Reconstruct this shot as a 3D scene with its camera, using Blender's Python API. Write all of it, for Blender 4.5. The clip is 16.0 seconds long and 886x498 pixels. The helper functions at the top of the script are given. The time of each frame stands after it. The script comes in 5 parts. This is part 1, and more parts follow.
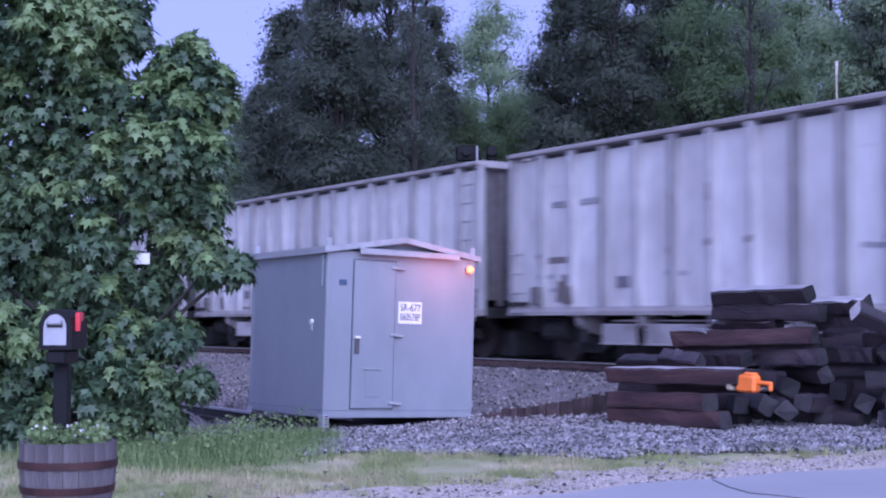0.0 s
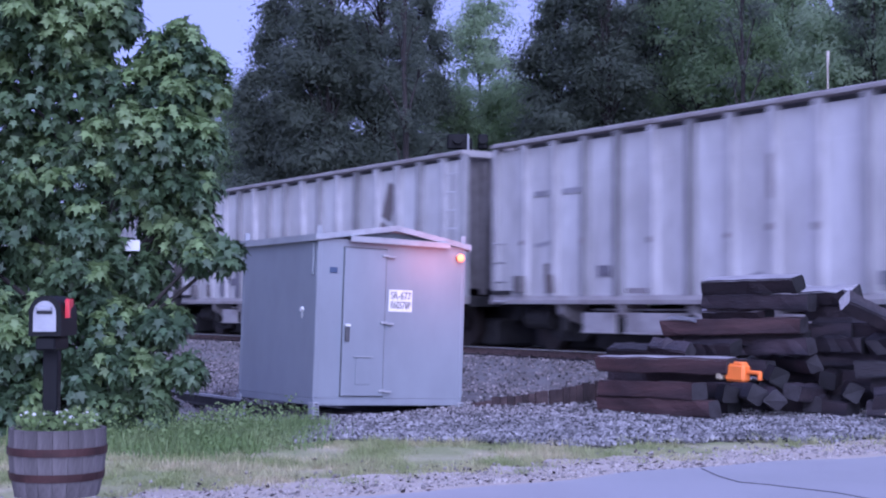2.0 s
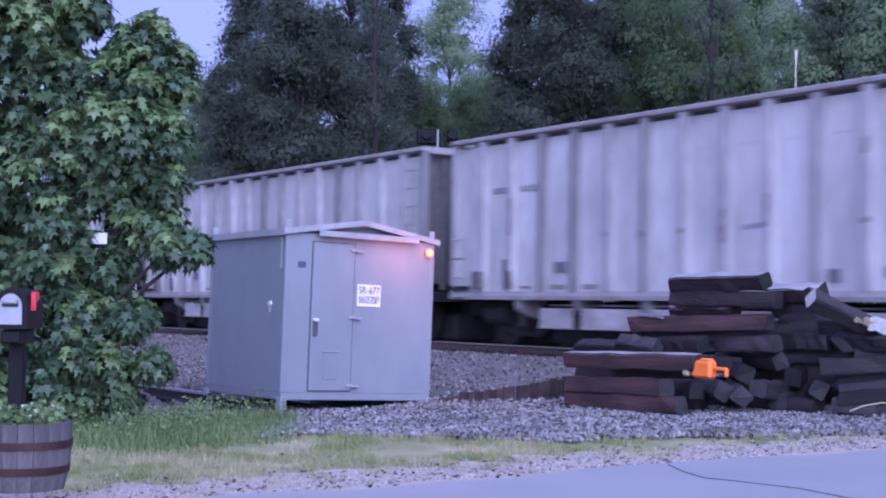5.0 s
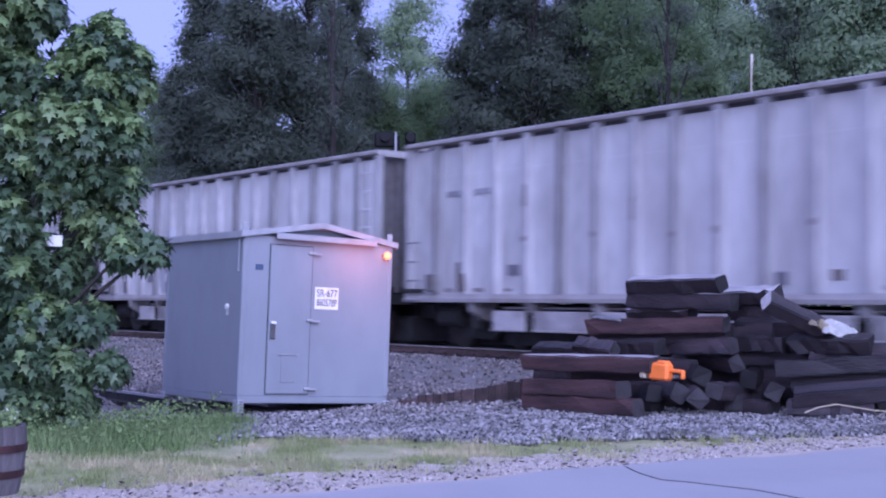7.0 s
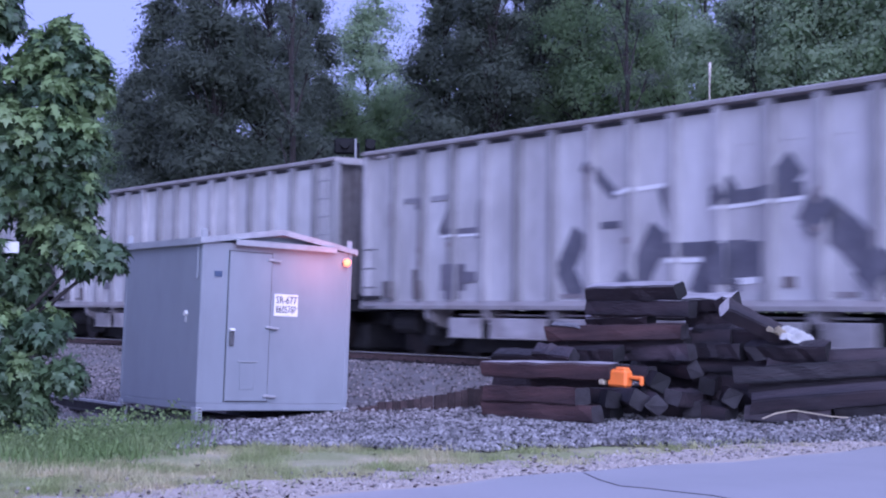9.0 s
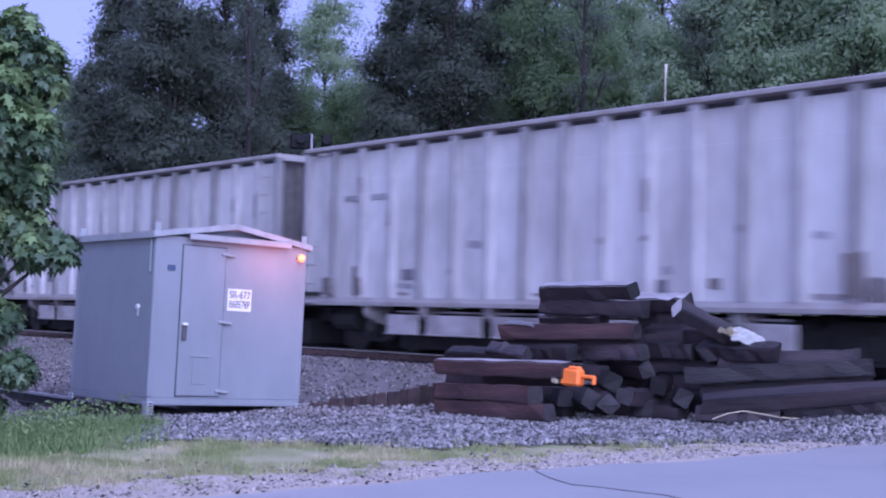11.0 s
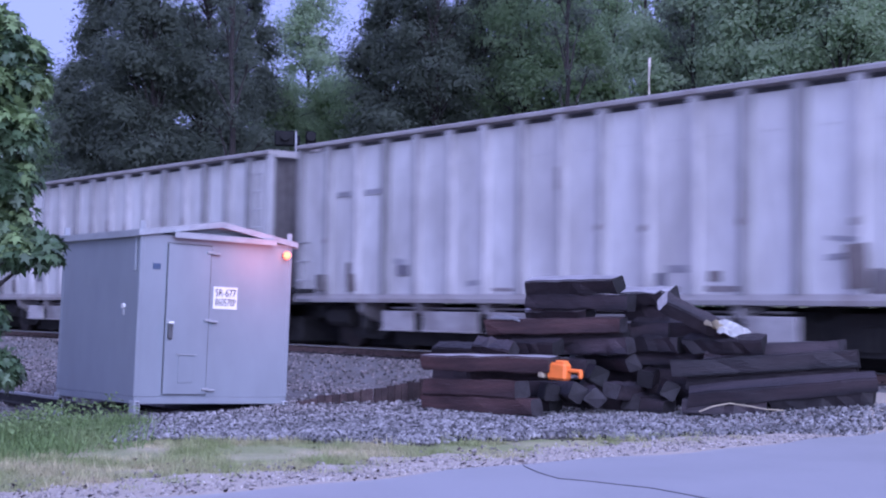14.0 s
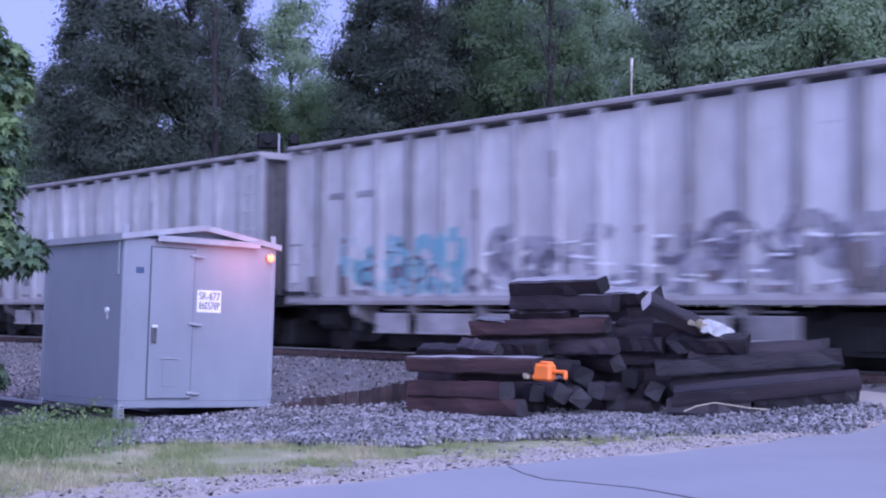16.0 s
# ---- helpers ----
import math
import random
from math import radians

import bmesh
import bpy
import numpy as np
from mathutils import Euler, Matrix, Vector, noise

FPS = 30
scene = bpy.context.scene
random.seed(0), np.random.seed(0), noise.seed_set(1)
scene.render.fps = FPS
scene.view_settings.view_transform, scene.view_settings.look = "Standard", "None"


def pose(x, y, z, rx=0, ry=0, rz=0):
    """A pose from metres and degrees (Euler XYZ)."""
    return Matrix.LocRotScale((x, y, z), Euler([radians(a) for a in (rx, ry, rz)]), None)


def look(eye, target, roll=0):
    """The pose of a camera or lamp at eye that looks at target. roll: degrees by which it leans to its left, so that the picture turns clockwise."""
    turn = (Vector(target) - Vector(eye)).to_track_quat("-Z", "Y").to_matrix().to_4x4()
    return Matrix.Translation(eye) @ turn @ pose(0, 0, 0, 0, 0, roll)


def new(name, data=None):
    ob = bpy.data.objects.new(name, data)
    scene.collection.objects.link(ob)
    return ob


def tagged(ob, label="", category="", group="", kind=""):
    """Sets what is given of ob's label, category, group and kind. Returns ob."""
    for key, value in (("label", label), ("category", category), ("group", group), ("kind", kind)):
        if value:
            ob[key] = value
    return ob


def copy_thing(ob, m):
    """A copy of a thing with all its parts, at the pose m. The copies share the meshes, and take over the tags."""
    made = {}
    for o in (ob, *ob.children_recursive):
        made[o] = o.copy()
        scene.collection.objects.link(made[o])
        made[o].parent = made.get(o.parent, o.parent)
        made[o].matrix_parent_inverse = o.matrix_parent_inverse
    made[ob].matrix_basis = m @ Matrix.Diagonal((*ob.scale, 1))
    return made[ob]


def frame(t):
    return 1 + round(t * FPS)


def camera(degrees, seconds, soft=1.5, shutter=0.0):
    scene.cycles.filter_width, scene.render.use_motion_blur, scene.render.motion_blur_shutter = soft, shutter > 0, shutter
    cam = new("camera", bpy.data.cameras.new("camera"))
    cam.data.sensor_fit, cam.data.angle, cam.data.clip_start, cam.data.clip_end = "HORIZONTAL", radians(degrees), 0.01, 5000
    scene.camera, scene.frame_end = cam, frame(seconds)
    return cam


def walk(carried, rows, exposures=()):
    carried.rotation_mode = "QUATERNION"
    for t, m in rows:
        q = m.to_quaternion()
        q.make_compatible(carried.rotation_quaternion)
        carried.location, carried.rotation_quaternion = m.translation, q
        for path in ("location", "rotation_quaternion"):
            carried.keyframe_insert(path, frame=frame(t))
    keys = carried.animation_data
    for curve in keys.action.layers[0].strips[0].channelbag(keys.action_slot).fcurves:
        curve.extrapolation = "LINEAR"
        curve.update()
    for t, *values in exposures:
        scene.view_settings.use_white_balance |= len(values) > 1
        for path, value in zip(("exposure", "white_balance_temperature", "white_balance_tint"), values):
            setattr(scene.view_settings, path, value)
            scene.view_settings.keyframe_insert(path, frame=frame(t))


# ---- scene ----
cam = camera(34.82, 16.0, soft=2.1, shutter=0.45)
EYE = 1.4
# t, pitch, roll, yaw of a hand-held camera that turns on the spot
ROWS = [
    (0.0, 92.840, -0.000, 57.700), (0.5, 92.711, 0.124, 57.806), (1.0, 92.564, 0.098, 57.693),
    (1.5, 92.431, -0.034, 57.513), (2.0, 92.361, -0.246, 57.310), (2.5, 92.368, -0.482, 57.151),
    (3.0, 92.354, -0.745, 57.044), (5.5, 92.186, -0.511, 55.566), (6.0, 92.241, -0.515, 55.030),
    (6.5, 92.271, -0.564, 54.620), (7.0, 92.302, -0.546, 54.324), (7.5, 92.366, -0.517, 53.993),
    (8.0, 92.447, -0.482, 53.606), (8.5, 92.553, -0.469, 53.152), (9.0, 92.595, -0.529, 52.694),
    (11.5, 92.621, -1.400, 50.371), (12.0, 92.825, -1.429, 50.017), (12.5, 92.903, -1.373, 49.940),
    (13.0, 92.765, -1.218, 50.034), (13.5, 92.523, -0.954, 50.200), (14.0, 92.346, -0.645, 50.272),
    (14.5, 92.288, -0.503, 50.212), (15.0, 92.314, -0.339, 50.063), (15.5, 92.360, -0.294, 49.855),
    (16.0, 92.418, -0.225, 49.637),
]
EXPOSURE = (0.69, 4740, 37)
walk(cam, [(t, pose(0, 0, EYE, rx, ry, rz)) for t, rx, ry, rz in ROWS], [(0.0, *EXPOSURE), (16.0, *EXPOSURE)])

# ---- world and light: dusk, even grey sky ----
world = bpy.data.worlds.new("world")
scene.world = world
world.use_nodes = True
wn = world.node_tree
sky = wn.nodes.new("ShaderNodeTexSky")
sky.sky_type, sky.sun_disc = "NISHITA", False
sky.sun_elevation, sky.sun_rotation = radians(33), radians(108)
sky.air_density, sky.dust_density, sky.ozone_density = 1.0, 3.0, 4.0
cloud = wn.nodes.new("ShaderNodeMix")
cloud.data_type = "RGBA"
cloud.inputs["Factor"].default_value = 0.75
cloud.inputs["B"].default_value = (4.2, 4.05, 5.65, 1)
bg = wn.nodes["Background"]
bg.inputs["Strength"].default_value = 0.088
wn.links.new(sky.outputs[0], cloud.inputs["A"])
wn.links.new(cloud.outputs["Result"], bg.inputs[0])
# the bright part of the overcast sky, behind the camera
sun = new("sun", bpy.data.lights.new("sun", "SUN"))
sun.data.energy, sun.data.angle, sun.data.color = 2.2, radians(70), (0.97, 0.963, 0.945)
sun.matrix_basis = look((1.0, -0.42, 0.66), (0, 0, 0))

# ---- materials ----
MATS = {}


def material(name, colour, rough=0.7, metal=0.0, var=0.25, scale=4.0, fine=60.0, bump=0.2, dist=0.01, tint=None, island=0.0, objvar=0.0,
             spec=0.5, stretch=(1, 1, 1), leafy=0.0):
    """Procedural surface: base colour varied at two scales (towards tint), with fine relief."""
    if name in MATS:
        return MATS[name]
    m = bpy.data.materials.new(name)
    m.use_nodes = True
    nt = m.node_tree
    n, link = nt.nodes, nt.links.new
    b = n["Principled BSDF"]
    b.inputs["Roughness"].default_value, b.inputs["Metallic"].default_value = rough, metal
    b.inputs["Specular IOR Level"].default_value = spec
    co = n.new("ShaderNodeTexCoord")
    mp = n.new("ShaderNodeMapping")
    mp.inputs["Scale"].default_value = stretch
    link(co.outputs["Object"], mp.inputs[0])
    big, small = n.new("ShaderNodeTexNoise"), n.new("ShaderNodeTexNoise")
    big.inputs["Scale"].default_value, small.inputs["Scale"].default_value = scale, fine
    big.inputs["Detail"].default_value, small.inputs["Detail"].default_value = 6, 3
    link(mp.outputs[0], big.inputs["Vector"])
    link(mp.outputs[0], small.inputs["Vector"])
    mix = n.new("ShaderNodeMix")
    mix.data_type = "RGBA"
    c = Vector(colour)
    t = Vector(tint) if tint else c * 0.45
    mix.inputs["A"].default_value, mix.inputs["B"].default_value = (*c, 1), (*t, 1)
    ramp = n.new("ShaderNodeMapRange")
    ramp.inputs["From Min"].default_value, ramp.inputs["From Max"].default_value = 0.42, 0.72
    ramp.inputs["To Max"].default_value = min(1.0, var * 2.2)
    link(big.outputs[0], ramp.inputs["Value"])
    link(ramp.outputs[0], mix.inputs["Factor"])
    hsv = n.new("ShaderNodeHueSaturation")
    add = n.new("ShaderNodeMath")
    add.operation = "MULTIPLY_ADD"
    add.inputs[1].default_value, add.inputs[2].default_value = var * 1.2, 1.0 - var * 0.6
    link(small.outputs[0], add.inputs[0])
    value = add.outputs[0]
    for amount, node, out in ((island, "ShaderNodeNewGeometry", "Random Per Island"), (objvar, "ShaderNodeObjectInfo", "Random")):
        if amount:
            src, mul, tim = n.new(node), n.new("ShaderNodeMath"), n.new("ShaderNodeMath")
            mul.operation, tim.operation = "MULTIPLY_ADD", "MULTIPLY"
            mul.inputs[1].default_value, mul.inputs[2].default_value = 2 * amount, 1 - amount
            link(src.outputs[out], mul.inputs[0])
            link(value, tim.inputs[0])
            link(mul.outputs[0], tim.inputs[1])
            value = tim.outputs[0]
    link(value, hsv.inputs["Value"])
    link(mix.outputs["Result"], hsv.inputs["Color"])
    link(hsv.outputs[0], b.inputs["Base Color"])
    bp = n.new("ShaderNodeBump")
    bp.inputs["Strength"].default_value, bp.inputs["Distance"].default_value = bump, dist
    link(small.outputs[0], bp.inputs["Height"])
    link(bp.outputs[0], b.inputs["Normal"])
    if leafy:
        # thin leaves let some light through
        tl, ms = n.new("ShaderNodeBsdfTranslucent"), n.new("ShaderNodeMixShader")
        ms.inputs[0].default_value = leafy
        link(hsv.outputs[0], tl.inputs[0])
        link(b.outputs[0], ms.inputs[1])
        link(tl.outputs[0], ms.inputs[2])
        link(ms.outputs[0], n["Material Output"].inputs[0])
    MATS[name] = m
    return m


def glow(name, colour, strength):
    m = bpy.data.materials.new(name)
    m.use_nodes = True
    b = m.node_tree.nodes["Principled BSDF"]
    b.inputs["Base Color"].default_value = (*colour, 1)
    b.inputs["Emission Color"].default_value, b.inputs["Emission Strength"].default_value = (*colour, 1), strength
    return m


M_GRASS = material("grass_ground", (0.26, 0.28, 0.12), 0.95, var=0.5, scale=1.3, fine=25, bump=0.6, dist=0.03, tint=(0.46, 0.40, 0.27))
M_BALLAST = material("ballast", (0.17, 0.16, 0.16), 0.9, var=0.5, scale=2.0, fine=22, bump=1.0, dist=0.05, tint=(0.11, 0.095, 0.085))
M_STONE = material("stone", (0.215, 0.207, 0.205), 0.85, var=0.5, scale=1.2, fine=40, bump=0.3, island=0.95)
M_STONE_RUST = material("rusty_stone", (0.20, 0.175, 0.17), 0.9, var=0.35, scale=3, fine=40, bump=0.3, island=0.9)
M_ASPHALT = material("asphalt", (0.33, 0.325, 0.33), 0.6, var=0.22, scale=0.8, fine=120, bump=0.4, dist=0.006, tint=(0.26, 0.26, 0.26))
M_RAIL = material("rusty_rail", (0.13, 0.085, 0.075), 0.8, var=0.4, scale=5, fine=60, tint=(0.07, 0.045, 0.04))
M_RAILTOP = material("polished_rail", (0.55, 0.54, 0.53), 0.25, 0.9, var=0.1, scale=5, fine=60, bump=0.05)
M_TIE = material("creosoted_wood", (0.019, 0.016, 0.020), 0.5, var=0.6, scale=2.0, fine=30, bump=0.9, dist=0.016, tint=(0.058, 0.042, 0.046), stretch=(0.25, 3, 3), objvar=0.7)
M_TIE_RED = material("red_brown_wood", (0.032, 0.018, 0.019), 0.6, var=0.6, scale=2.5, fine=30, bump=0.9, dist=0.016, tint=(0.085, 0.045, 0.042), stretch=(0.25, 3, 3), objvar=0.4)
M_TIE_END = material("cut_wood_end", (0.021, 0.018, 0.021), 0.75, var=0.7, scale=8, fine=40, bump=0.8, tint=(0.010, 0.008, 0.009), objvar=0.9)
M_TIE_PALE = material("fresh_cut_end", (0.50, 0.47, 0.46), 0.8, var=0.3, scale=8, fine=40, bump=0.3)
M_HUT = material("galvanised_panel", (0.265, 0.286, 0.315), 0.55, 0.2, var=0.16, scale=1.1, fine=3, bump=0.02, tint=(0.19, 0.205, 0.225), stretch=(1.2, 1.2, 0.7))
M_HUT_TRIM = material("galvanised_trim", (0.37, 0.38, 0.40), 0.5, 0.2, var=0.2, scale=3, fine=30, bump=0.03)
M_DARK = material("dark_metal", (0.02, 0.02, 0.022), 0.6, 0.3, var=0.3, scale=5, fine=50)
M_BLACK = material("black_plastic", (0.007, 0.007, 0.008), 0.6, var=0.2, scale=6, fine=60, bump=0.05, spec=0.2)
M_CAR = material("car_side_paint", (0.60, 0.59, 0.59), 0.62, 0.1, spec=0.3, var=0.42, scale=0.9, fine=6, bump=0.05, tint=(0.40, 0.38, 0.375), stretch=(1, 1, 0.35), objvar=0.08)
M_POST = material("car_post_paint", (0.46, 0.45, 0.46), 0.6, 0.2, var=0.5, scale=1.5, fine=8, bump=0.05, tint=(0.23, 0.215, 0.22), stretch=(1, 1, 0.3), objvar=0.4)
M_CHORD = material("car_chord_paint", (0.31, 0.29, 0.285), 0.6, 0.1, var=0.4, scale=2, fine=10, bump=0.05, tint=(0.22, 0.19, 0.18))
# brown end colour, darkened to hold the shade between the cars
M_CAR_END = material("car_end_dark", (0.155, 0.142, 0.142), 0.8, var=0.5, scale=1.5, fine=8, tint=(0.075, 0.064, 0.06))
M_CAR_IN = material("car_interior", (0.12, 0.11, 0.11), 0.9, var=0.5, scale=1, fine=8)
M_TRUCK = material("truck_grime", (0.022, 0.02, 0.02), 0.85, var=0.5, scale=5, fine=30)
M_WHEEL = material("wheel_steel", (0.05, 0.04, 0.037), 0.6, 0.5, var=0.3, scale=5, fine=30)
M_TAG_DARK = material("dark_spray_paint", (0.10, 0.10, 0.125), 0.55, var=0.4, scale=2, fine=12, tint=(0.17, 0.165, 0.19))
M_TAG_GREY = material("grey_spray_paint", (0.17, 0.16, 0.19), 0.5, var=0.3, scale=3, fine=20)
M_TAG_WHITE = material("white_spray_paint", (0.8, 0.8, 0.8), 0.5, var=0.15, scale=3, fine=20)
M_TAG_TEAL = material("teal_spray_paint", (0.19, 0.37, 0.42), 0.5, var=0.5, scale=3, fine=20, tint=(0.34, 0.42, 0.46))
M_BARK = material("bark", (0.036, 0.030, 0.028), 0.95, var=0.5, scale=6, fine=40, bump=0.8, dist=0.02, stretch=(1, 1, 0.2))
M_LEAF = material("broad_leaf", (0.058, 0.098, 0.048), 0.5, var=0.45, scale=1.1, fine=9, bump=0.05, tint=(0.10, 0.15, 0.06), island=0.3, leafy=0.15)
# paler new growth that also carries the light on the clump tops
M_LEAF_YOUNG_LIT = material("young_lit_leaf", (0.195, 0.28, 0.108), 0.5, var=0.4, scale=1.1, fine=9, bump=0.05, tint=(0.27, 0.36, 0.16), island=0.25, leafy=0.35)
# far leaf and needle colours are lightened to stand in for haze
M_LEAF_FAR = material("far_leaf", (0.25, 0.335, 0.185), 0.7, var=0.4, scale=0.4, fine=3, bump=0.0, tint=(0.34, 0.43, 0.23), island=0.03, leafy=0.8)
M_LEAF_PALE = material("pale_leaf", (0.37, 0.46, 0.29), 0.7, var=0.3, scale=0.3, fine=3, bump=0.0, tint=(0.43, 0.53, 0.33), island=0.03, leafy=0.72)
M_PINE = material("pine_needles", (0.155, 0.185, 0.14), 0.85, var=0.2, scale=0.3, fine=3, bump=0.0, tint=(0.18, 0.21, 0.15), island=0.03, leafy=0.72)
M_BLADE = material("grass_blade", (0.31, 0.35, 0.15), 0.8, var=0.5, scale=1.3, fine=9, bump=0.0, tint=(0.62, 0.54, 0.36), island=0.3, leafy=0.4)
M_WEED = material("weed_leaf", (0.18, 0.26, 0.09), 0.7, var=0.35, scale=1.5, fine=9, bump=0.0, tint=(0.28, 0.34, 0.15), island=0.35, leafy=0.4)
M_STAVE = material("weathered_oak", (0.125, 0.11, 0.11), 0.9, var=0.55, scale=5, fine=30, bump=0.5, dist=0.006, tint=(0.06, 0.05, 0.05), stretch=(3, 3, 0.6), objvar=0.2)
M_HOOP = material("rusty_hoop", (0.06, 0.025, 0.022), 0.7, 0.3, var=0.4, scale=6, fine=40)
M_SILVER = material("silver_paint", (0.33, 0.33, 0.35), 0.45, 0.3, var=0.15, scale=6, fine=40, bump=0.03)
M_RED = material("red_plastic", (0.6, 0.03, 0.04), 0.4, var=0.1)
M_WHITE = material("white_sheet", (0.75, 0.74, 0.72), 0.6, var=0.12, scale=5, fine=30)
M_INK = material("black_ink", (0.015, 0.015, 0.018), 0.5, var=0.1)
M_BLUE = material("blue_plate", (0.06, 0.09, 0.16), 0.5, var=0.2)
M_ORANGE = material("orange_plastic", (0.95, 0.22, 0.03), 0.45, var=0.12, scale=8, fine=40)
M_ROPE = material("pale_hose", (0.5, 0.43, 0.3), 0.7, var=0.2)
M_SOIL = material("soil", (0.05, 0.035, 0.025), 0.95, var=0.4, scale=10, fine=50)
M_LAMP = glow("amber_lamp", (1.0, 0.19, 0.05), 2.2)
M_SNAG = material("bare_wood", (0.62, 0.56, 0.50), 0.9, var=0.25, scale=4, fine=30)
M_DIRT = material("pale_dirt", (0.43, 0.375, 0.32), 0.95, var=0.4, scale=1.5, fine=40, bump=0.5, dist=0.02, tint=(0.36, 0.31, 0.25))
M_PALE_STONE = material("pale_stone", (0.35, 0.315, 0.29), 0.9, var=0.3, scale=3, fine=40, bump=0.3, island=0.5)
M_STAIN = material("brown_stain", (0.17, 0.145, 0.14), 0.8, var=0.3, scale=2, fine=9)
M_GRIME = material("post_rust", (0.27, 0.245, 0.25), 0.8, var=0.5, scale=3, fine=12, tint=(0.17, 0.14, 0.14))
M_BOARD = material("old_board", (0.034, 0.022, 0.022), 0.9, var=0.5, scale=5, fine=40, bump=0.5, tint=(0.075, 0.05, 0.048), objvar=0.4)
# weathered grey, made paler to paint the sky's sheen on top faces
M_TIE_WORN_SHEEN = material("weathered_wood_sky_sheen", (0.36, 0.345, 0.36), 0.42, var=0.45, scale=3, fine=30, bump=0.4, tint=(0.15, 0.135, 0.14), stretch=(0.3, 3, 3))
M_TAG_PALE = material("faded_spray_paint", (0.34, 0.33, 0.36), 0.6, var=0.3, scale=3, fine=20)
M_TAG_FAINT = material("thin_spray_paint", (0.37, 0.36, 0.40), 0.6, var=0.35, scale=2, fine=14, tint=(0.48, 0.47, 0.50))
M_TUB = material("car_tub_paint", (0.37, 0.35, 0.355), 0.65, 0.1, var=0.5, scale=1.2, fine=7, bump=0.05, tint=(0.17, 0.15, 0.145), objvar=0.3)
M_SEAM = material("tar_seam", (0.09, 0.09, 0.09), 0.7, var=0.3)
M_GAP = material("panel_gap", (0.06, 0.063, 0.07), 0.7, var=0.2)
M_LEVER = material("grey_lever", (0.12, 0.12, 0.125), 0.5, 0.3, var=0.3, scale=8, fine=40)
M_LITTER = material("leaf_litter", (0.07, 0.05, 0.045), 0.9, var=0.4, scale=4, fine=30, island=0.8)


# ---- mesh helpers ----
def part(name, bm, mat, parent=None, label=""):
    """Links a bmesh as one mesh object, under parent if given."""
    me = bpy.data.meshes.new(name)
    bm.to_mesh(me)
    bm.free()
    return part_of(name, me, mat, parent, label)


def part_of(name, me, mat, parent=None, label=""):
    ob = new(name, me)
    if mat is not None and not me.materials:
        me.materials.append(mat)
    if parent is not None:
        ob.parent = parent
    if label:
        ob["label"] = label
    return ob


def empty(name, m, label, category, group="", kind=""):
    ob = new(name)
    ob.empty_display_size = 0.1
    ob.matrix_basis = m
    return tagged(ob, label, category, group, kind)


def box(bm, c, s, m=None, bevel=0.0):
    """A box of centre c and size s, with bevelled edges, added to bm."""
    t = Matrix.LocRotScale(Vector(c), None, Vector(s))
    r = bmesh.ops.create_cube(bm, size=1.0, matrix=(m @ t) if m else t)
    if bevel:
        edges = list({e for v in r["verts"] for e in v.link_edges})
        bmesh.ops.bevel(bm, geom=edges, offset=bevel, segments=1, affect="EDGES", profile=0.5)
    return bm


def rod(bm, a, b, r1, r2=None, seg=10, caps=True):
    """A round bar from a to b."""
    a, b = Vector(a), Vector(b)
    d = b - a
    m = Matrix.Translation((a + b) / 2) @ d.to_track_quat("Z", "Y").to_matrix().to_4x4()
    bmesh.ops.create_cone(bm, cap_ends=caps, segments=seg, radius1=r1, radius2=r1 if r2 is None else r2, depth=d.length, matrix=m)
    return bm


def prism(bm, pts, axis, lo, hi):
    """Extrudes the polygon pts (2D) along axis (0, 1 or 2) from lo to hi."""
    def at(p, w):
        q = [p[0], p[1]]
        q.insert(axis, w)
        return bm.verts.new(q)
    a, b = [at(p, lo) for p in pts], [at(p, hi) for p in pts]
    bm.faces.new(a), bm.faces.new(b[::-1])
    for i in range(len(pts)):
        j = (i + 1) % len(pts)
        bm.faces.new((a[i], b[i], b[j], a[j]))
    bmesh.ops.recalc_face_normals(bm, faces=bm.faces)
    return bm


def B():
    return bmesh.new()


def lathe(bm, prof, seg=24):
    """Turns the profile (r, z) round the z axis."""
    rings = [[bm.verts.new((r * math.cos(2 * math.pi * i / seg), r * math.sin(2 * math.pi * i / seg), z)) for i in range(seg)] for r, z in prof]
    for p, q in zip(rings, rings[1:]):
        for i in range(seg):
            j = (i + 1) % seg
            bm.faces.new((p[i], p[j], q[j], q[i]))
    return bm


def tube(bm, pts, rad, seg=6):
    """A tube along the points; rad: one radius or one for each point."""
    rad = rad if isinstance(rad, (list, tuple)) else [rad] * len(pts)
    pts = [Vector(p) for p in pts]
    rings = []
    for i, p in enumerate(pts):
        d = (pts[min(i + 1, len(pts) - 1)] - pts[max(i - 1, 0)]).normalized()
        q = d.to_track_quat("Z", "Y")
        rings.append([bm.verts.new(p + q @ Vector((rad[i] * math.cos(2 * math.pi * k / seg), rad[i] * math.sin(2 * math.pi * k / seg), 0))) for k in range(seg)])
    for p, q in zip(rings, rings[1:]):
        for i in range(seg):
            j = (i + 1) % seg
            bm.faces.new((p[i], p[j], q[j], q[i]))
    bm.faces.new(rings[0][::-1]), bm.faces.new(rings[-1])
    return bm


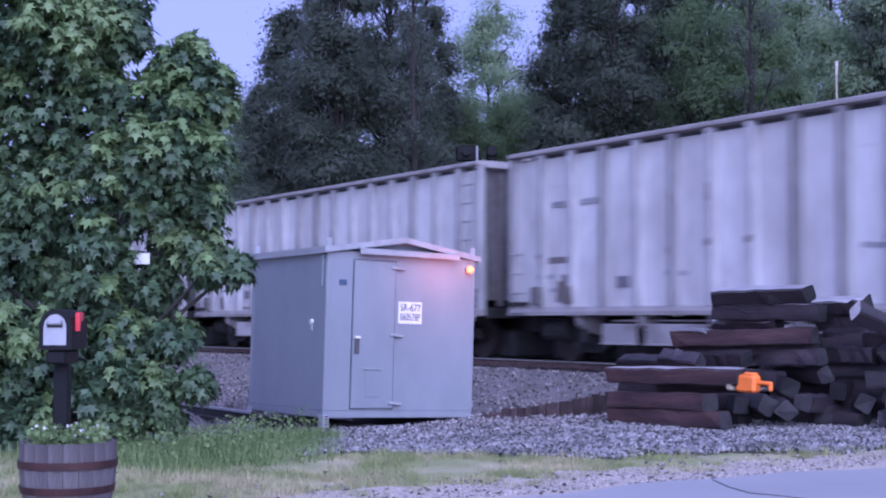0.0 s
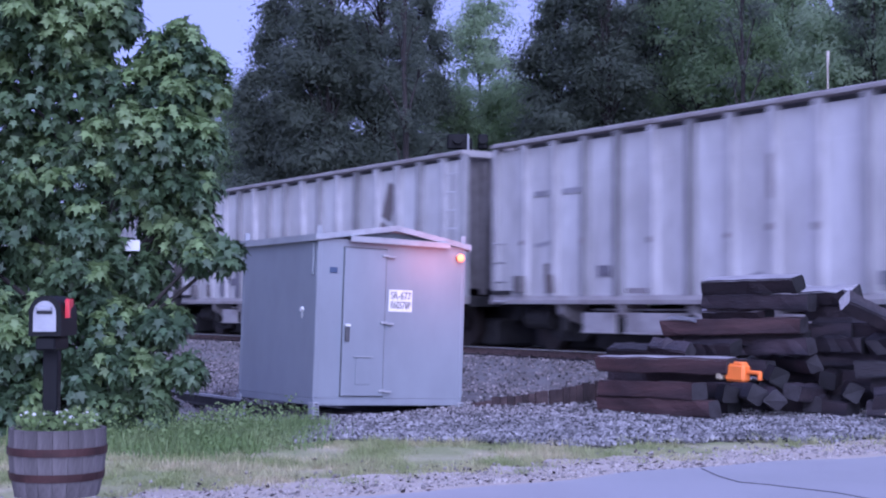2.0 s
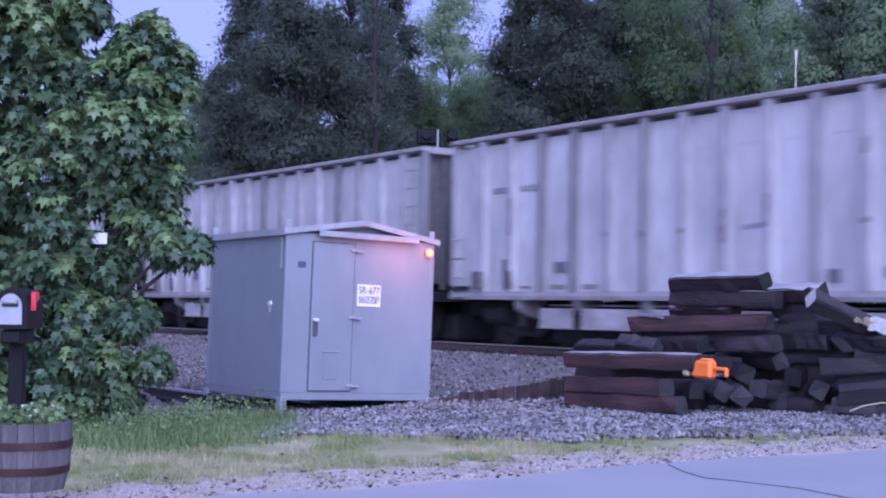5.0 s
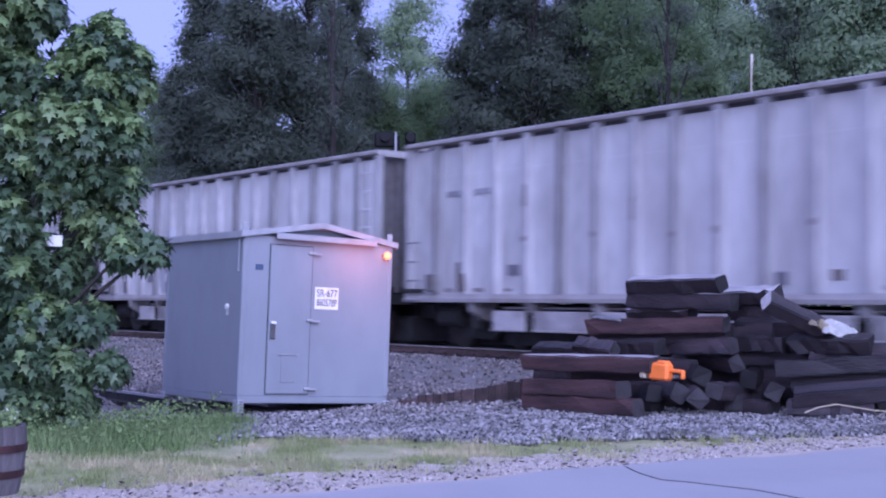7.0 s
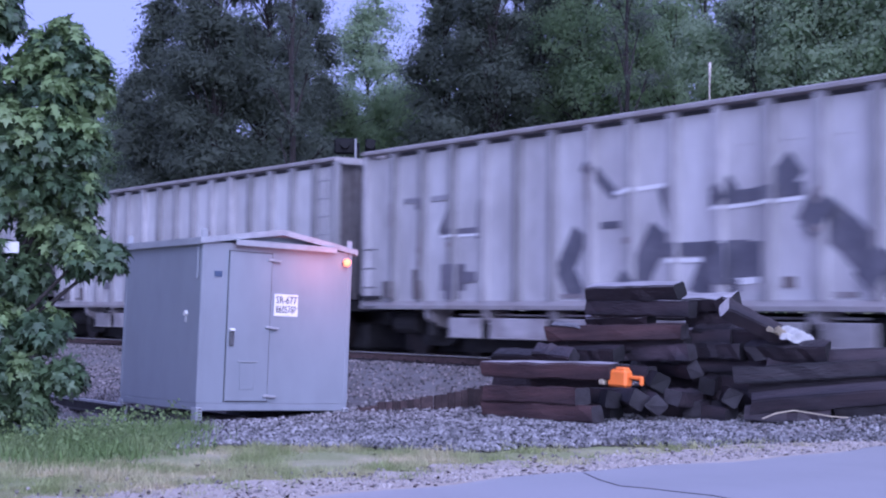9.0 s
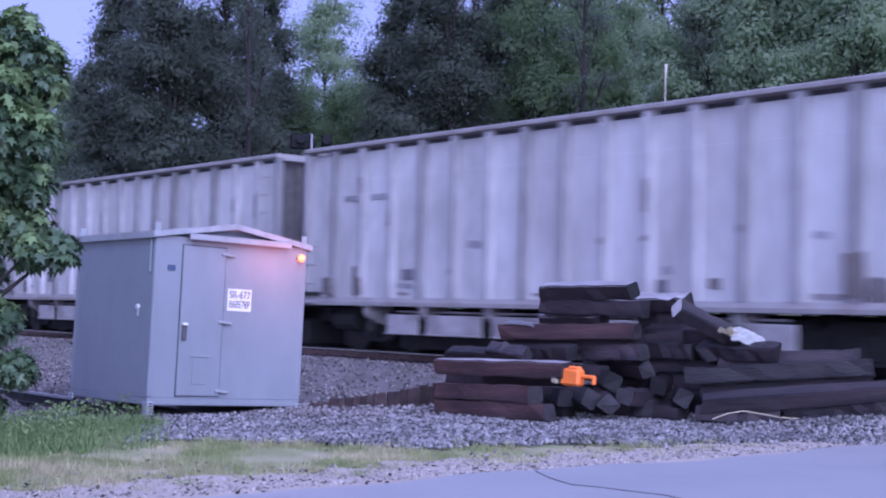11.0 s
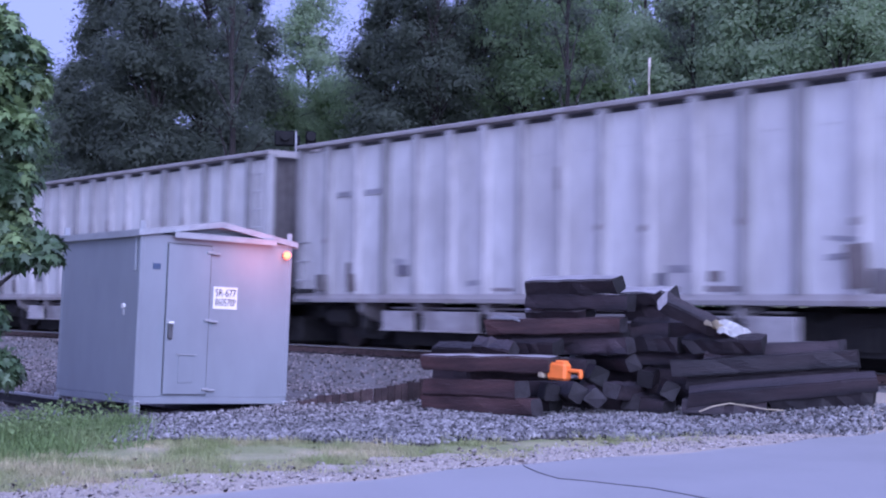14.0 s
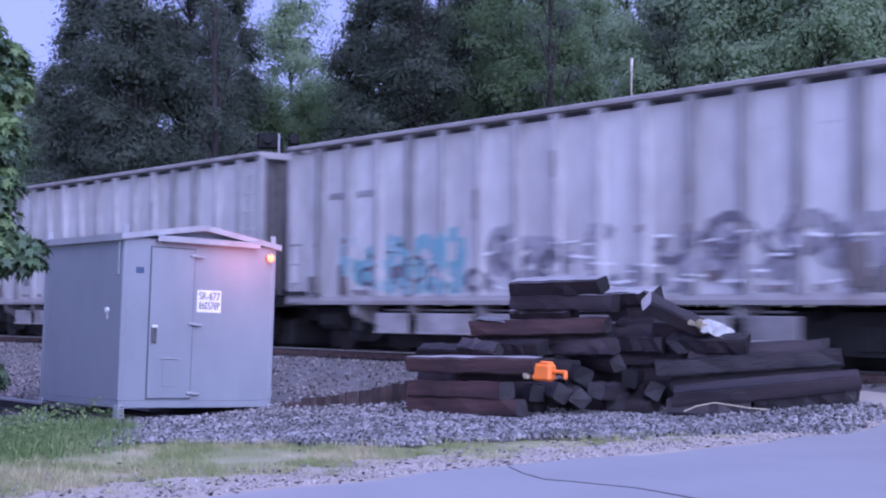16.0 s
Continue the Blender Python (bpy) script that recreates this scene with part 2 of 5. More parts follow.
def scatter_mesh(name, shape, faces, origin, frames, size):
    """One mesh of many copies of a small shape (k, 3), each at origin (n, 3), in frame (n, 3, 3) and of size (n,) or (n, 3)."""
    shape, size = np.asarray(shape, float), np.asarray(size, float)
    if size.ndim == 1:
        size = size[:, None]
    n, k = len(origin), len(shape)
    v = np.einsum("nkj,nji->nki", shape[None] * size[:, None, :], frames) + origin[:, None, :]
    me = bpy.data.meshes.new(name)
    me.vertices.add(n * k)
    me.vertices.foreach_set("co", v.reshape(-1).astype(np.float32))
    loops = np.concatenate([np.asarray(f) for f in faces])
    lens = np.array([len(f) for f in faces])
    idx = (loops[None] + (np.arange(n) * k)[:, None]).reshape(-1)
    tot = np.tile(lens, n)
    start = np.concatenate([[0], np.cumsum(tot)[:-1]])
    me.loops.add(len(idx))
    me.loops.foreach_set("vertex_index", idx.astype(np.int32))
    me.polygons.add(len(tot))
    me.polygons.foreach_set("loop_start", start.astype(np.int32))
    me.update(calc_edges=True)
    me.validate()
    return me


def frames_of(rng, n, normal=None, spread=1.0):
    """n random frames, whose third axis leans to normal (n, 3)."""
    z = rng.normal(size=(n, 3)) * spread
    if normal is not None:
        z = z + normal
    z /= np.linalg.norm(z, axis=1)[:, None] + 1e-9
    x = np.cross(z, rng.normal(size=(n, 3)))
    x /= np.linalg.norm(x, axis=1)[:, None] + 1e-9
    return np.stack([x, np.cross(z, x), z], 1)


def smooth(a, b, x):
    u = min(1, max(0, (x - a) / (b - a)))
    return u * u * (3 - 2 * u)


# ---- ground, track and road ----
def lay(x, y):
    """Height of the ground: flat yard, rising to the track bed, which lies 0.4 m higher."""
    z = 0.40 * smooth(14.1, 15.9, y) - 0.55 * smooth(19.8, 21.5, y) + 2.5 * smooth(26, 60, y)
    # hollow under the hut
    z -= 0.13 * smooth(-21, -19.5, x) * (1 - smooth(-17.2, -15.8, x)) * smooth(5.8, 8.0, y) * (1 - smooth(9.6, 11.0, y))
    z -= 0.11 * smooth(-20.2, -19.2, x) * (1 - smooth(-16.95, -16.7, x)) * smooth(7.5, 8.3, y) * (1 - smooth(10.3, 10.9, y))
    if x > -11.5:
        k = smooth(-11.5, -9.6, x)
        z = z * (1 - k) + k * 0.45 * smooth(13.6, 17.0, y) * (1 if y < 19.5 else 0.3)
    return z


def sheet(name, x0, x1, y0, y1, nx, ny, mat, lift=0.0, rough=0.0, seed=1, skirt=0.0):
    bm = B()
    g = {}
    for i in range(nx + 1):
        for j in range(ny + 1):
            x, y = x0 + (x1 - x0) * i / nx, y0 + (y1 - y0) * j / ny
            w = rough * noise.noise(Vector((x * 1.7, y * 1.7, seed))) if rough else 0
            z = lay(x, y) + lift + w
            if skirt and (i in (0, nx) or j in (0, ny)):
                z -= skirt
            g[i, j] = bm.verts.new((x, y, z))
    for i in range(nx):
        for j in range(ny):
            bm.faces.new((g[i, j], g[i + 1, j], g[i + 1, j + 1], g[i, j + 1]))
    return part(name, bm, mat)


def ground():
    xs = [-900, -400, -150, -80] + [-60 + i * 0.5 for i in range(150)] + [30, 80, 200, 900]
    ys = [-900, -300, -80, -20] + [-8 + 0.5 * i for i in range(64)] + [26, 32, 40, 50, 60, 90, 200, 900]
    bm = B()
    g = [[bm.verts.new((x, y, lay(x, y) - 0.03)) for y in ys] for x in xs]
    for i in range(len(xs) - 1):
        for j in range(len(ys) - 1):
            bm.faces.new((g[i][j], g[i + 1][j], g[i + 1][j + 1], g[i][j + 1]))
    tagged(part("ground", bm, M_GRASS), "worn verge of short grass and pale dirt", "ground", kind="structure")


def gravel_edge(y):
    """The x of the gravel's edge towards the road."""
    return -13.4 + 2.4 * smooth(6.0, 10.6, y) + 1.4 * smooth(10.6, 14, y) + 0.22 * math.sin(y * 2.3) + 0.12 * math.sin(y * 5.1)


def ballast():
    bm = B()
    ys = [6.2 + 0.25 * i for i in range(62)]
    cols = []
    for y in ys:
        e = gravel_edge(y)
        row = []
        for i in range(90):
            u = i / 89
            x = e - (52 * u ** 3 + 13 * u)
            x = max(x, -75 - i * 0.01)
            lift = 0.03 * smooth(0, 0.4, e - x) * smooth(6.2, 6.9, y) - 0.03
            lift += 0.025 * noise.noise(Vector((x * 1.3, y * 1.3, 3)))
            row.append(bm.verts.new((x, y, lay(x, y) + lift)))
        cols.append(row)
    for a, b in zip(cols, cols[1:]):
        for i in range(89):
            bm.faces.new((a[i], b[i], b[i + 1], a[i + 1]))
    tagged(part("ballast_bed", bm, M_BALLAST), "grey crushed-stone bed beside and under the track", "gravel", kind="structure")
    east = sheet("ballast_bed", -9.6, 40, 15.6, 20.2, 40, 6, M_BALLAST, 0.0)
    tagged(east, "grey crushed-stone bed under the track", "gravel", kind="structure")


STONE = [(1, 0, 0.1), (-0.2, 0.95, -0.1), (-0.9, -0.3, 0.2), (0.2, -0.8, -0.2), (0.15, 0.1, 0.75), (-0.1, 0.05, -0.7)]
STONE_F = [(0, 1, 4), (1, 2, 4), (2, 3, 4), (3, 0, 4), (1, 0, 5), (2, 1, 5), (3, 2, 5), (0, 3, 5)]


def stones():
    rng = np.random.default_rng(5)
    pts, rust = [], []
    while len(pts) < 24000:
        y = rng.uniform(6.6, 15.4)
        e = gravel_edge(y)
        x = e - abs(rng.normal()) * 3.2 + rng.uniform(-0.2, 0.25)
        if x < -24 or (-19.0 < x < -16.8 and 8.45 < y < 10.7):
            continue
        pts.append((x, y, lay(x, y) + 0.012))
    while len(rust) < 20000:
        y, x = rng.uniform(8.0, 16.4), -10.5 - 30 * rng.random() ** 1.2
        if y < 13.0 and x > -19.5:
            continue
        rust.append((x, y, lay(x, y) + 0.012))
    for name, p, mat, label in (("loose_stones", pts, M_STONE, "loose grey crushed stones"), ("track_stones", rust, M_STONE_RUST, "rust-brown stones on the track bed's shoulder")):
        p = np.array(p)
        size = rng.uniform(0.014, 0.042, (len(p), 1)) * rng.uniform(0.7, 1.3, (len(p), 3))
        me = scatter_mesh(name, STONE, STONE_F, p, frames_of(rng, len(p)), size)
        tagged(part_of(name, me, mat), label, "gravel", kind="stuff")


def road():
    """Asphalt that runs to the crossing, with a cracked seam near its edge."""
    bm = B()
    ys = [-30 + 2.0 * i for i in range(16)] + [1 + 0.25 * i for i in range(62)] + [17, 18]
    rows = []
    for y in ys:
        e = -9.15 + 0.10 * math.sin(y * 1.3) + 0.05 * math.sin(y * 3.7 + 1)
        xs = [e, e + 0.06, e + 0.5, e + 1.2, e + 2.5, e + 4.5, e + 7.5]
        rows.append([bm.verts.new((x, y, lay(max(x, -9.6), y) + (0.0 if i == 0 else 0.025))) for i, x in enumerate(xs)])
    for a, b in zip(rows, rows[1:]):
        for i in range(6):
            bm.faces.new((a[i], a[i + 1], b[i + 1], b[i]))
    tagged(part("road", bm, M_ASPHALT), "worn pale-grey asphalt road with a crumbled edge", "road", kind="structure")


RAIL = [(-0.07, 0), (0.07, 0), (0.07, 0.012), (0.012, 0.03), (0.012, 0.125), (0.036, 0.135), (0.036, 0.168), (-0.036, 0.168), (-0.036, 0.135), (-0.012, 0.125), (-0.012, 0.03), (-0.07, 0.012)]
TRACK_Y, RAIL_TOP = 17.7, 0.57


def track():
    for side in (-1, 1):
        bm = prism(B(), [(TRACK_Y + side * 0.7525 + a, RAIL_TOP - 0.17 + b) for a, b in RAIL], 0, -300, 120)
        rail = tagged(part("rail", bm, M_RAIL), "rusty steel running rail with a bright worn head", "rail", "track rails", "structure")
        part("rail_head", box(B(), (-90, TRACK_Y + side * 0.7525, RAIL_TOP - 0.010), (420, 0.078, 0.026)), M_RAILTOP, rail, "bright worn running surface")
    bm = box(B(), (0, 0, 0), (0.23, 2.6, 0.18), bevel=0.012)
    first = part("track_tie", bm, M_TIE)
    tagged(first, "creosoted wooden sleeper in the track bed", "railway tie", "track sleepers")
    first.location = (-11, TRACK_Y, 0.335)
    for y in (-0.7525, 0.7525):
        plate = part("tie_plate", box(B(), (0, y, 0.094), (0.19, 0.34, 0.016), bevel=0.004), M_RAIL, first)
        part("spike", box(B(), (0.05, y - 0.095, 0.11), (0.03, 0.035, 0.03), bevel=0.006), M_DARK, plate)
        part("spike", box(B(), (-0.05, y + 0.095, 0.11), (0.03, 0.035, 0.03), bevel=0.006), M_DARK, plate)
    for i in range(1, 110):
        copy_thing(first, pose(-11 - 0.5 * i + random.uniform(-0.03, 0.03), TRACK_Y + random.uniform(-0.05, 0.05), 0.335))


ground(), ballast(), stones(), road(), track()


# ---- the coal train ----
PITCH, LENGTH, SIDE = 16.1, 15.05, 1.6
LOW, HIGH = 0.90, 4.10


def wheelset(parent, x):
    bm = B()
    rod(bm, (0, -0.9, 0), (0, 0.9, 0), 0.085, seg=10)
    w = part("wheelset", bm, M_WHEEL, parent)
    w.location = (x, 0, 0.46)
    for s in (-1, 1):
        bm = B()
        rod(bm, (0, s * 0.70, 0), (0, s * 0.83, 0), 0.455, seg=28)
        rod(bm, (0, s * 0.675, 0), (0, s * 0.705, 0), 0.485, seg=28)
        rod(bm, (0, s * 0.82, 0), (0, s * 0.86, 0), 0.16, seg=14)
        part("wheel", bm, M_WHEEL, w)
        bm = rod(B(), (0, s * 0.86, 0), (0, s * 0.89, 0), 0.12, seg=6)
        part("bearing_cap", bm, M_DARK, w)
    return w


def truck(parent, x):
    t = part("truck_bolster", box(B(), (0, 0, 0.52), (0.35, 2.2, 0.25), bevel=0.03), M_TRUCK, parent)
    t.location = (x, 0, 0)
    # dark block added between the wheels to fill the view with shade
    part("brake_rigging", box(B(), (0, 0, 0.31), (3.5, 1.25, 0.58), bevel=0.06), M_TRUCK, t)
    for s in (-1, 1):
        prof = [(-1.15, 0.42), (-1.15, 0.62), (-0.85, 0.66), (-0.45, 0.80), (0.45, 0.80), (0.85, 0.66), (1.15, 0.62), (1.15, 0.42), (0.75, 0.42), (0.40, 0.20), (-0.40, 0.20), (-0.75, 0.42)]
        bm = B()
        prism(bm, prof, 1, s * 0.95, s * 1.08)
        part("side_frame", bm, M_TRUCK, t)
        bm = B()
        for dx in (-0.14, 0.0, 0.14):
            rod(bm, (dx, s * 1.1, 0.28), (dx, s * 1.1, 0.60), 0.055, seg=8)
        part("spring_nest", bm, M_TRUCK, t)
    return t


def hopper_car():
    car = empty("coal_hopper_car", pose(0, TRACK_Y, RAIL_TOP), "grime-streaked silver-grey ribbed steel coal car on the track", "railcar", "coal train")
    part("floor", box(B(), (LENGTH / 2, 0, LOW + 0.10), (LENGTH - 0.3, 2 * SIDE - 0.5, 0.12)), M_CAR_IN, car)
    coal = B()
    box(coal, (LENGTH / 2, 0, 2.2), (LENGTH - 1.7, 2 * SIDE - 0.6, 2.3), bevel=0.3)
    part("coal_load", coal, M_TRUCK, car, "black heap of coal below the rim")
    for s in (-1, 1):
        y = s * (SIDE - 0.13)
        bm = box(B(), (LENGTH / 2, y - s * 0.02, (LOW + HIGH) / 2 - 0.04), (LENGTH - 0.04, 0.03, HIGH - LOW - 0.28))
        part("side_sheet", bm, M_CAR, car)
        # dark strip added behind the rim gap, for the shade below the chord
        part("inner_liner", box(B(), (LENGTH / 2, s * (SIDE - 0.36), HIGH - 0.30), (LENGTH - 0.7, 0.03, 0.52)), M_TRUCK, car)
        part("weld_seam", box(B(), (LENGTH / 2, s * 1.467, HIGH - 0.72), (LENGTH - 0.3, 0.006, 0.012)), M_CAR, car)
        bm = prism(B(), [(s * (SIDE - 0.17), HIGH - 0.10), (s * (SIDE + 0.03), HIGH - 0.085), (s * (SIDE + 0.03), HIGH - 0.03), (s * (SIDE - 0.02), HIGH), (s * (SIDE - 0.17), HIGH)], 0, 0, LENGTH)
        part("top_chord", bm, M_CHORD, car)
        bm = prism(B(), [(s * (SIDE - 0.16), LOW), (s * (SIDE + 0.02), LOW), (s * (SIDE + 0.02), LOW + 0.07), (s * (SIDE - 0.03), LOW + 0.16), (s * (SIDE - 0.16), LOW + 0.16)], 0, 0.0, LENGTH)
        part("side_sill", bm, M_CHORD, car)
        post = None
        for i in range(15):
            x = 1.03 + 0.94 * i
            if post is None:
                bm = prism(B(), [(-0.085, -s * 0.13), (-0.065, 0), (0.065, 0), (0.085, -s * 0.13)], 2, LOW + 0.14, HIGH - 0.10)
                post = bpy.data.meshes.new("post")
                bmesh.ops.translate(bm, verts=bm.verts, vec=(0, s * (SIDE - 0.005), 0))
                bm.to_mesh(post), bm.free()
            # the hat section opens inwards
            o = part_of("post", post, M_POST, car)
            o.location = (x, 0, 0)
            o.rotation_euler = (0, 0, 0)
        for x in (0.06, LENGTH - 0.06):
            part("corner_post", box(B(), (x, s * (SIDE - 0.07), (LOW + HIGH) / 2), (0.12, 0.14, HIGH - LOW - 0.2), bevel=0.01), M_POST, car)
        bm = B()
        for x0 in (LENGTH - 0.58, LENGTH - 0.14):
            rod(bm, (x0, s * (SIDE + 0.05), LOW - 0.1), (x0, s * (SIDE + 0.05), HIGH - 0.25), 0.018, seg=6)
        for k in range(8):
            z = LOW + 0.05 + 0.38 * k
            rod(bm, (LENGTH - 0.58, s * (SIDE + 0.05), z), (LENGTH - 0.14, s * (SIDE + 0.05), z), 0.018, seg=6)
        part("ladder", bm, M_POST, car)
        for k in range(4):
            z = LOW + 0.05 + 0.38 * k
            part("grab_iron", rod(B(), (0.14, s * (SIDE + 0.05), z), (0.58, s * (SIDE + 0.05), z), 0.018, seg=6), M_POST, car)
        # tubs and brackets below the sill, between the trucks
        for x, w in ((3.37, 0.92), (4.865, 1.52), (6.695, 1.52), (8.525, 1.52), (10.355, 1.52), (11.85, 0.92)):
            panel = part("tub_panel", box(B(), (x, s * (SIDE - 0.05), 0.57), (w, 0.06, 0.35), bevel=0.012), M_TUB, car)
            part("panel_lip", box(B(), (x, s * (SIDE - 0.04), 0.388), (w + 0.02, 0.10, 0.035), bevel=0.008), M_CHORD, panel)
        for k in range(6):
            x = 2.12 + 1.83 * (k if k else 0.05)
            bm = prism(B(), [(s * (SIDE - 0.03), LOW), (s * (SIDE - 0.06), 0.72), (s * (SIDE - 0.20), 0.60), (s * (SIDE - 0.6), 0.50), (s * (SIDE - 0.6), LOW)], 0, x - 0.10, x + 0.10)
            bracket = part("bracket", bm, M_TUB, car)
            part("bracket_foot", box(B(), (x, s * (SIDE - 0.17), 0.52), (0.18, 0.10, 0.26), bevel=0.02), M_TRUCK, bracket)
        # open steps at the corner below the ladder
        well = part("step_well", box(B(), (LENGTH - 0.34, s * (SIDE - 0.06), LOW + 0.36), (0.56, 0.09, 0.40), bevel=0.01), M_TRUCK, car)
        for z in (LOW + 0.26, LOW + 0.44):
            part("step_rung", box(B(), (LENGTH - 0.34, s * (SIDE + 0.0), z), (0.54, 0.04, 0.035), bevel=0.006), M_CHORD, well)
        part("end_step", box(B(), (0.36, s * (SIDE + 0.0), LOW + 0.22), (0.60, 0.06, 0.09), bevel=0.008), M_TRUCK, car)
        part("lower_pipe", rod(B(), (3.0, s * (SIDE - 0.22), 0.80), (LENGTH - 3.0, s * (SIDE - 0.22), 0.80), 0.02, seg=6), M_TUB, car)
    # underframe, made deeper so its dark box fills the shaded gap below
    part("underframe", box(B(), (LENGTH / 2, 0, 0.46), (LENGTH - 5.6, 2.3, 0.70)), M_TRUCK, car)
    part("centre_sill", box(B(), (LENGTH / 2, 0, 0.72), (LENGTH + 0.4, 0.5, 0.32)), M_TRUCK, car)
    for x, d in ((0.0, 1), (LENGTH, -1)):
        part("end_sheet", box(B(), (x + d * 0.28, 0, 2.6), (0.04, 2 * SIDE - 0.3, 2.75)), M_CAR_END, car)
        part("end_chord", box(B(), (x + d * 0.08, 0, HIGH - 0.07), (0.16, 2 * SIDE - 0.34, 0.14)), M_CHORD, car)
        part("end_sill", box(B(), (x + d * 0.1, 0, LOW + 0.06), (0.2, 2 * SIDE - 0.34, 0.22)), M_TRUCK, car)
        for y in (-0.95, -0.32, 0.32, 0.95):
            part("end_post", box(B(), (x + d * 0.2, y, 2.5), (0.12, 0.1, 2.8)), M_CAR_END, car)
        part("coupler", box(B(), (x - d * 0.22, 0, 0.82), (0.5, 0.3, 0.28), bevel=0.04), M_TRUCK, car)
    part("brake_reservoir", rod(B(), (0.75, -SIDE + 0.45, 0.62), (1.5, -SIDE + 0.45, 0.62), 0.2, seg=12), M_TRUCK, car)
    part("brake_box", box(B(), (1.0, -SIDE - 0.04, LOW + 0.38), (0.30, 0.10, 0.34), bevel=0.015), M_CAR_END, car)
    part("data_plate", box(B(), (13.6, -SIDE + 0.06, LOW + 0.30), (0.34, 0.04, 0.36), bevel=0.01), M_CAR_END, car)
    part("stencil_bar", box(B(), (1.55, -SIDE + 0.114, 3.02), (0.52, 0.006, 0.10)), M_TAG_PALE, car)
    part("stencil_bar", box(B(), (2.45, -SIDE + 0.114, 3.02), (0.52, 0.006, 0.10)), M_TAG_PALE, car)
    part("stencil_patch", box(B(), (3.4, -SIDE + 0.114, 1.5), (0.34, 0.006, 0.2)), M_TAG_GREY, car)
    part("consolidated_stencil", box(B(), (9.75, -SIDE + 0.114, 1.28), (0.2, 0.006, 0.2)), M_TAG_DARK, car)
    for x in (1.9, LENGTH - 1.9):
        truck(car, x)
    for x in (1.0, 2.8, LENGTH - 2.8, LENGTH - 1.0):
        wheelset(car, x)
    return car


CARS = [hopper_car()]
for i in range(21):
    CARS.append(copy_thing(CARS[0], CARS[0].matrix_basis.copy()))


COATS = {}


def spray(car, mat, strokes, label):
    """Paint strokes on the near side: polylines (x, z) with a width, each coat laid over the sheet, the posts and the coats before."""
    bm = B()
    coat = COATS.get(car.name, 0)
    COATS[car.name] = coat + 1
    lift = 0.0035 * coat
    for width, pts in strokes:
        path = [Vector(p) for p in pts]
        fine = [path[0]]
        for a, b in zip(path, path[1:]):
            n = max(1, int((b - a).length / 0.05))
            fine += [a.lerp(b, (k + 1) / n) for k in range(n)]
        for k, (a, b) in enumerate(zip(fine, fine[1:])):
            d = (b - a).normalized()
            a, b = a - d * width * 0.2, b + d * width * 0.2
            o = Vector((-d.y, d.x)) * width / 2
            mid = ((a + b) / 2).x
            off = min(abs(mid - 1.03 - 0.94 * i) for i in range(15))
            y = -1.601 if off < 0.058 else -1.472
            y -= lift + 0.0006 * (k % 4)
            bm.faces.new([bm.verts.new((v.x, y, min(3.75, max(1.09, v.y)))) for v in (a - o, b - o, b + o, a + o)])
    tagged(part("graffiti", bm, mat, car, label), kind="stuff")


def arc(x, z, rx, rz, a0, a1, n=10):
    return [(x + rx * math.cos(radians(a0 + (a1 - a0) * k / n)), z + rz * math.sin(radians(a0 + (a1 - a0) * k / n))) for k in range(n + 1)]


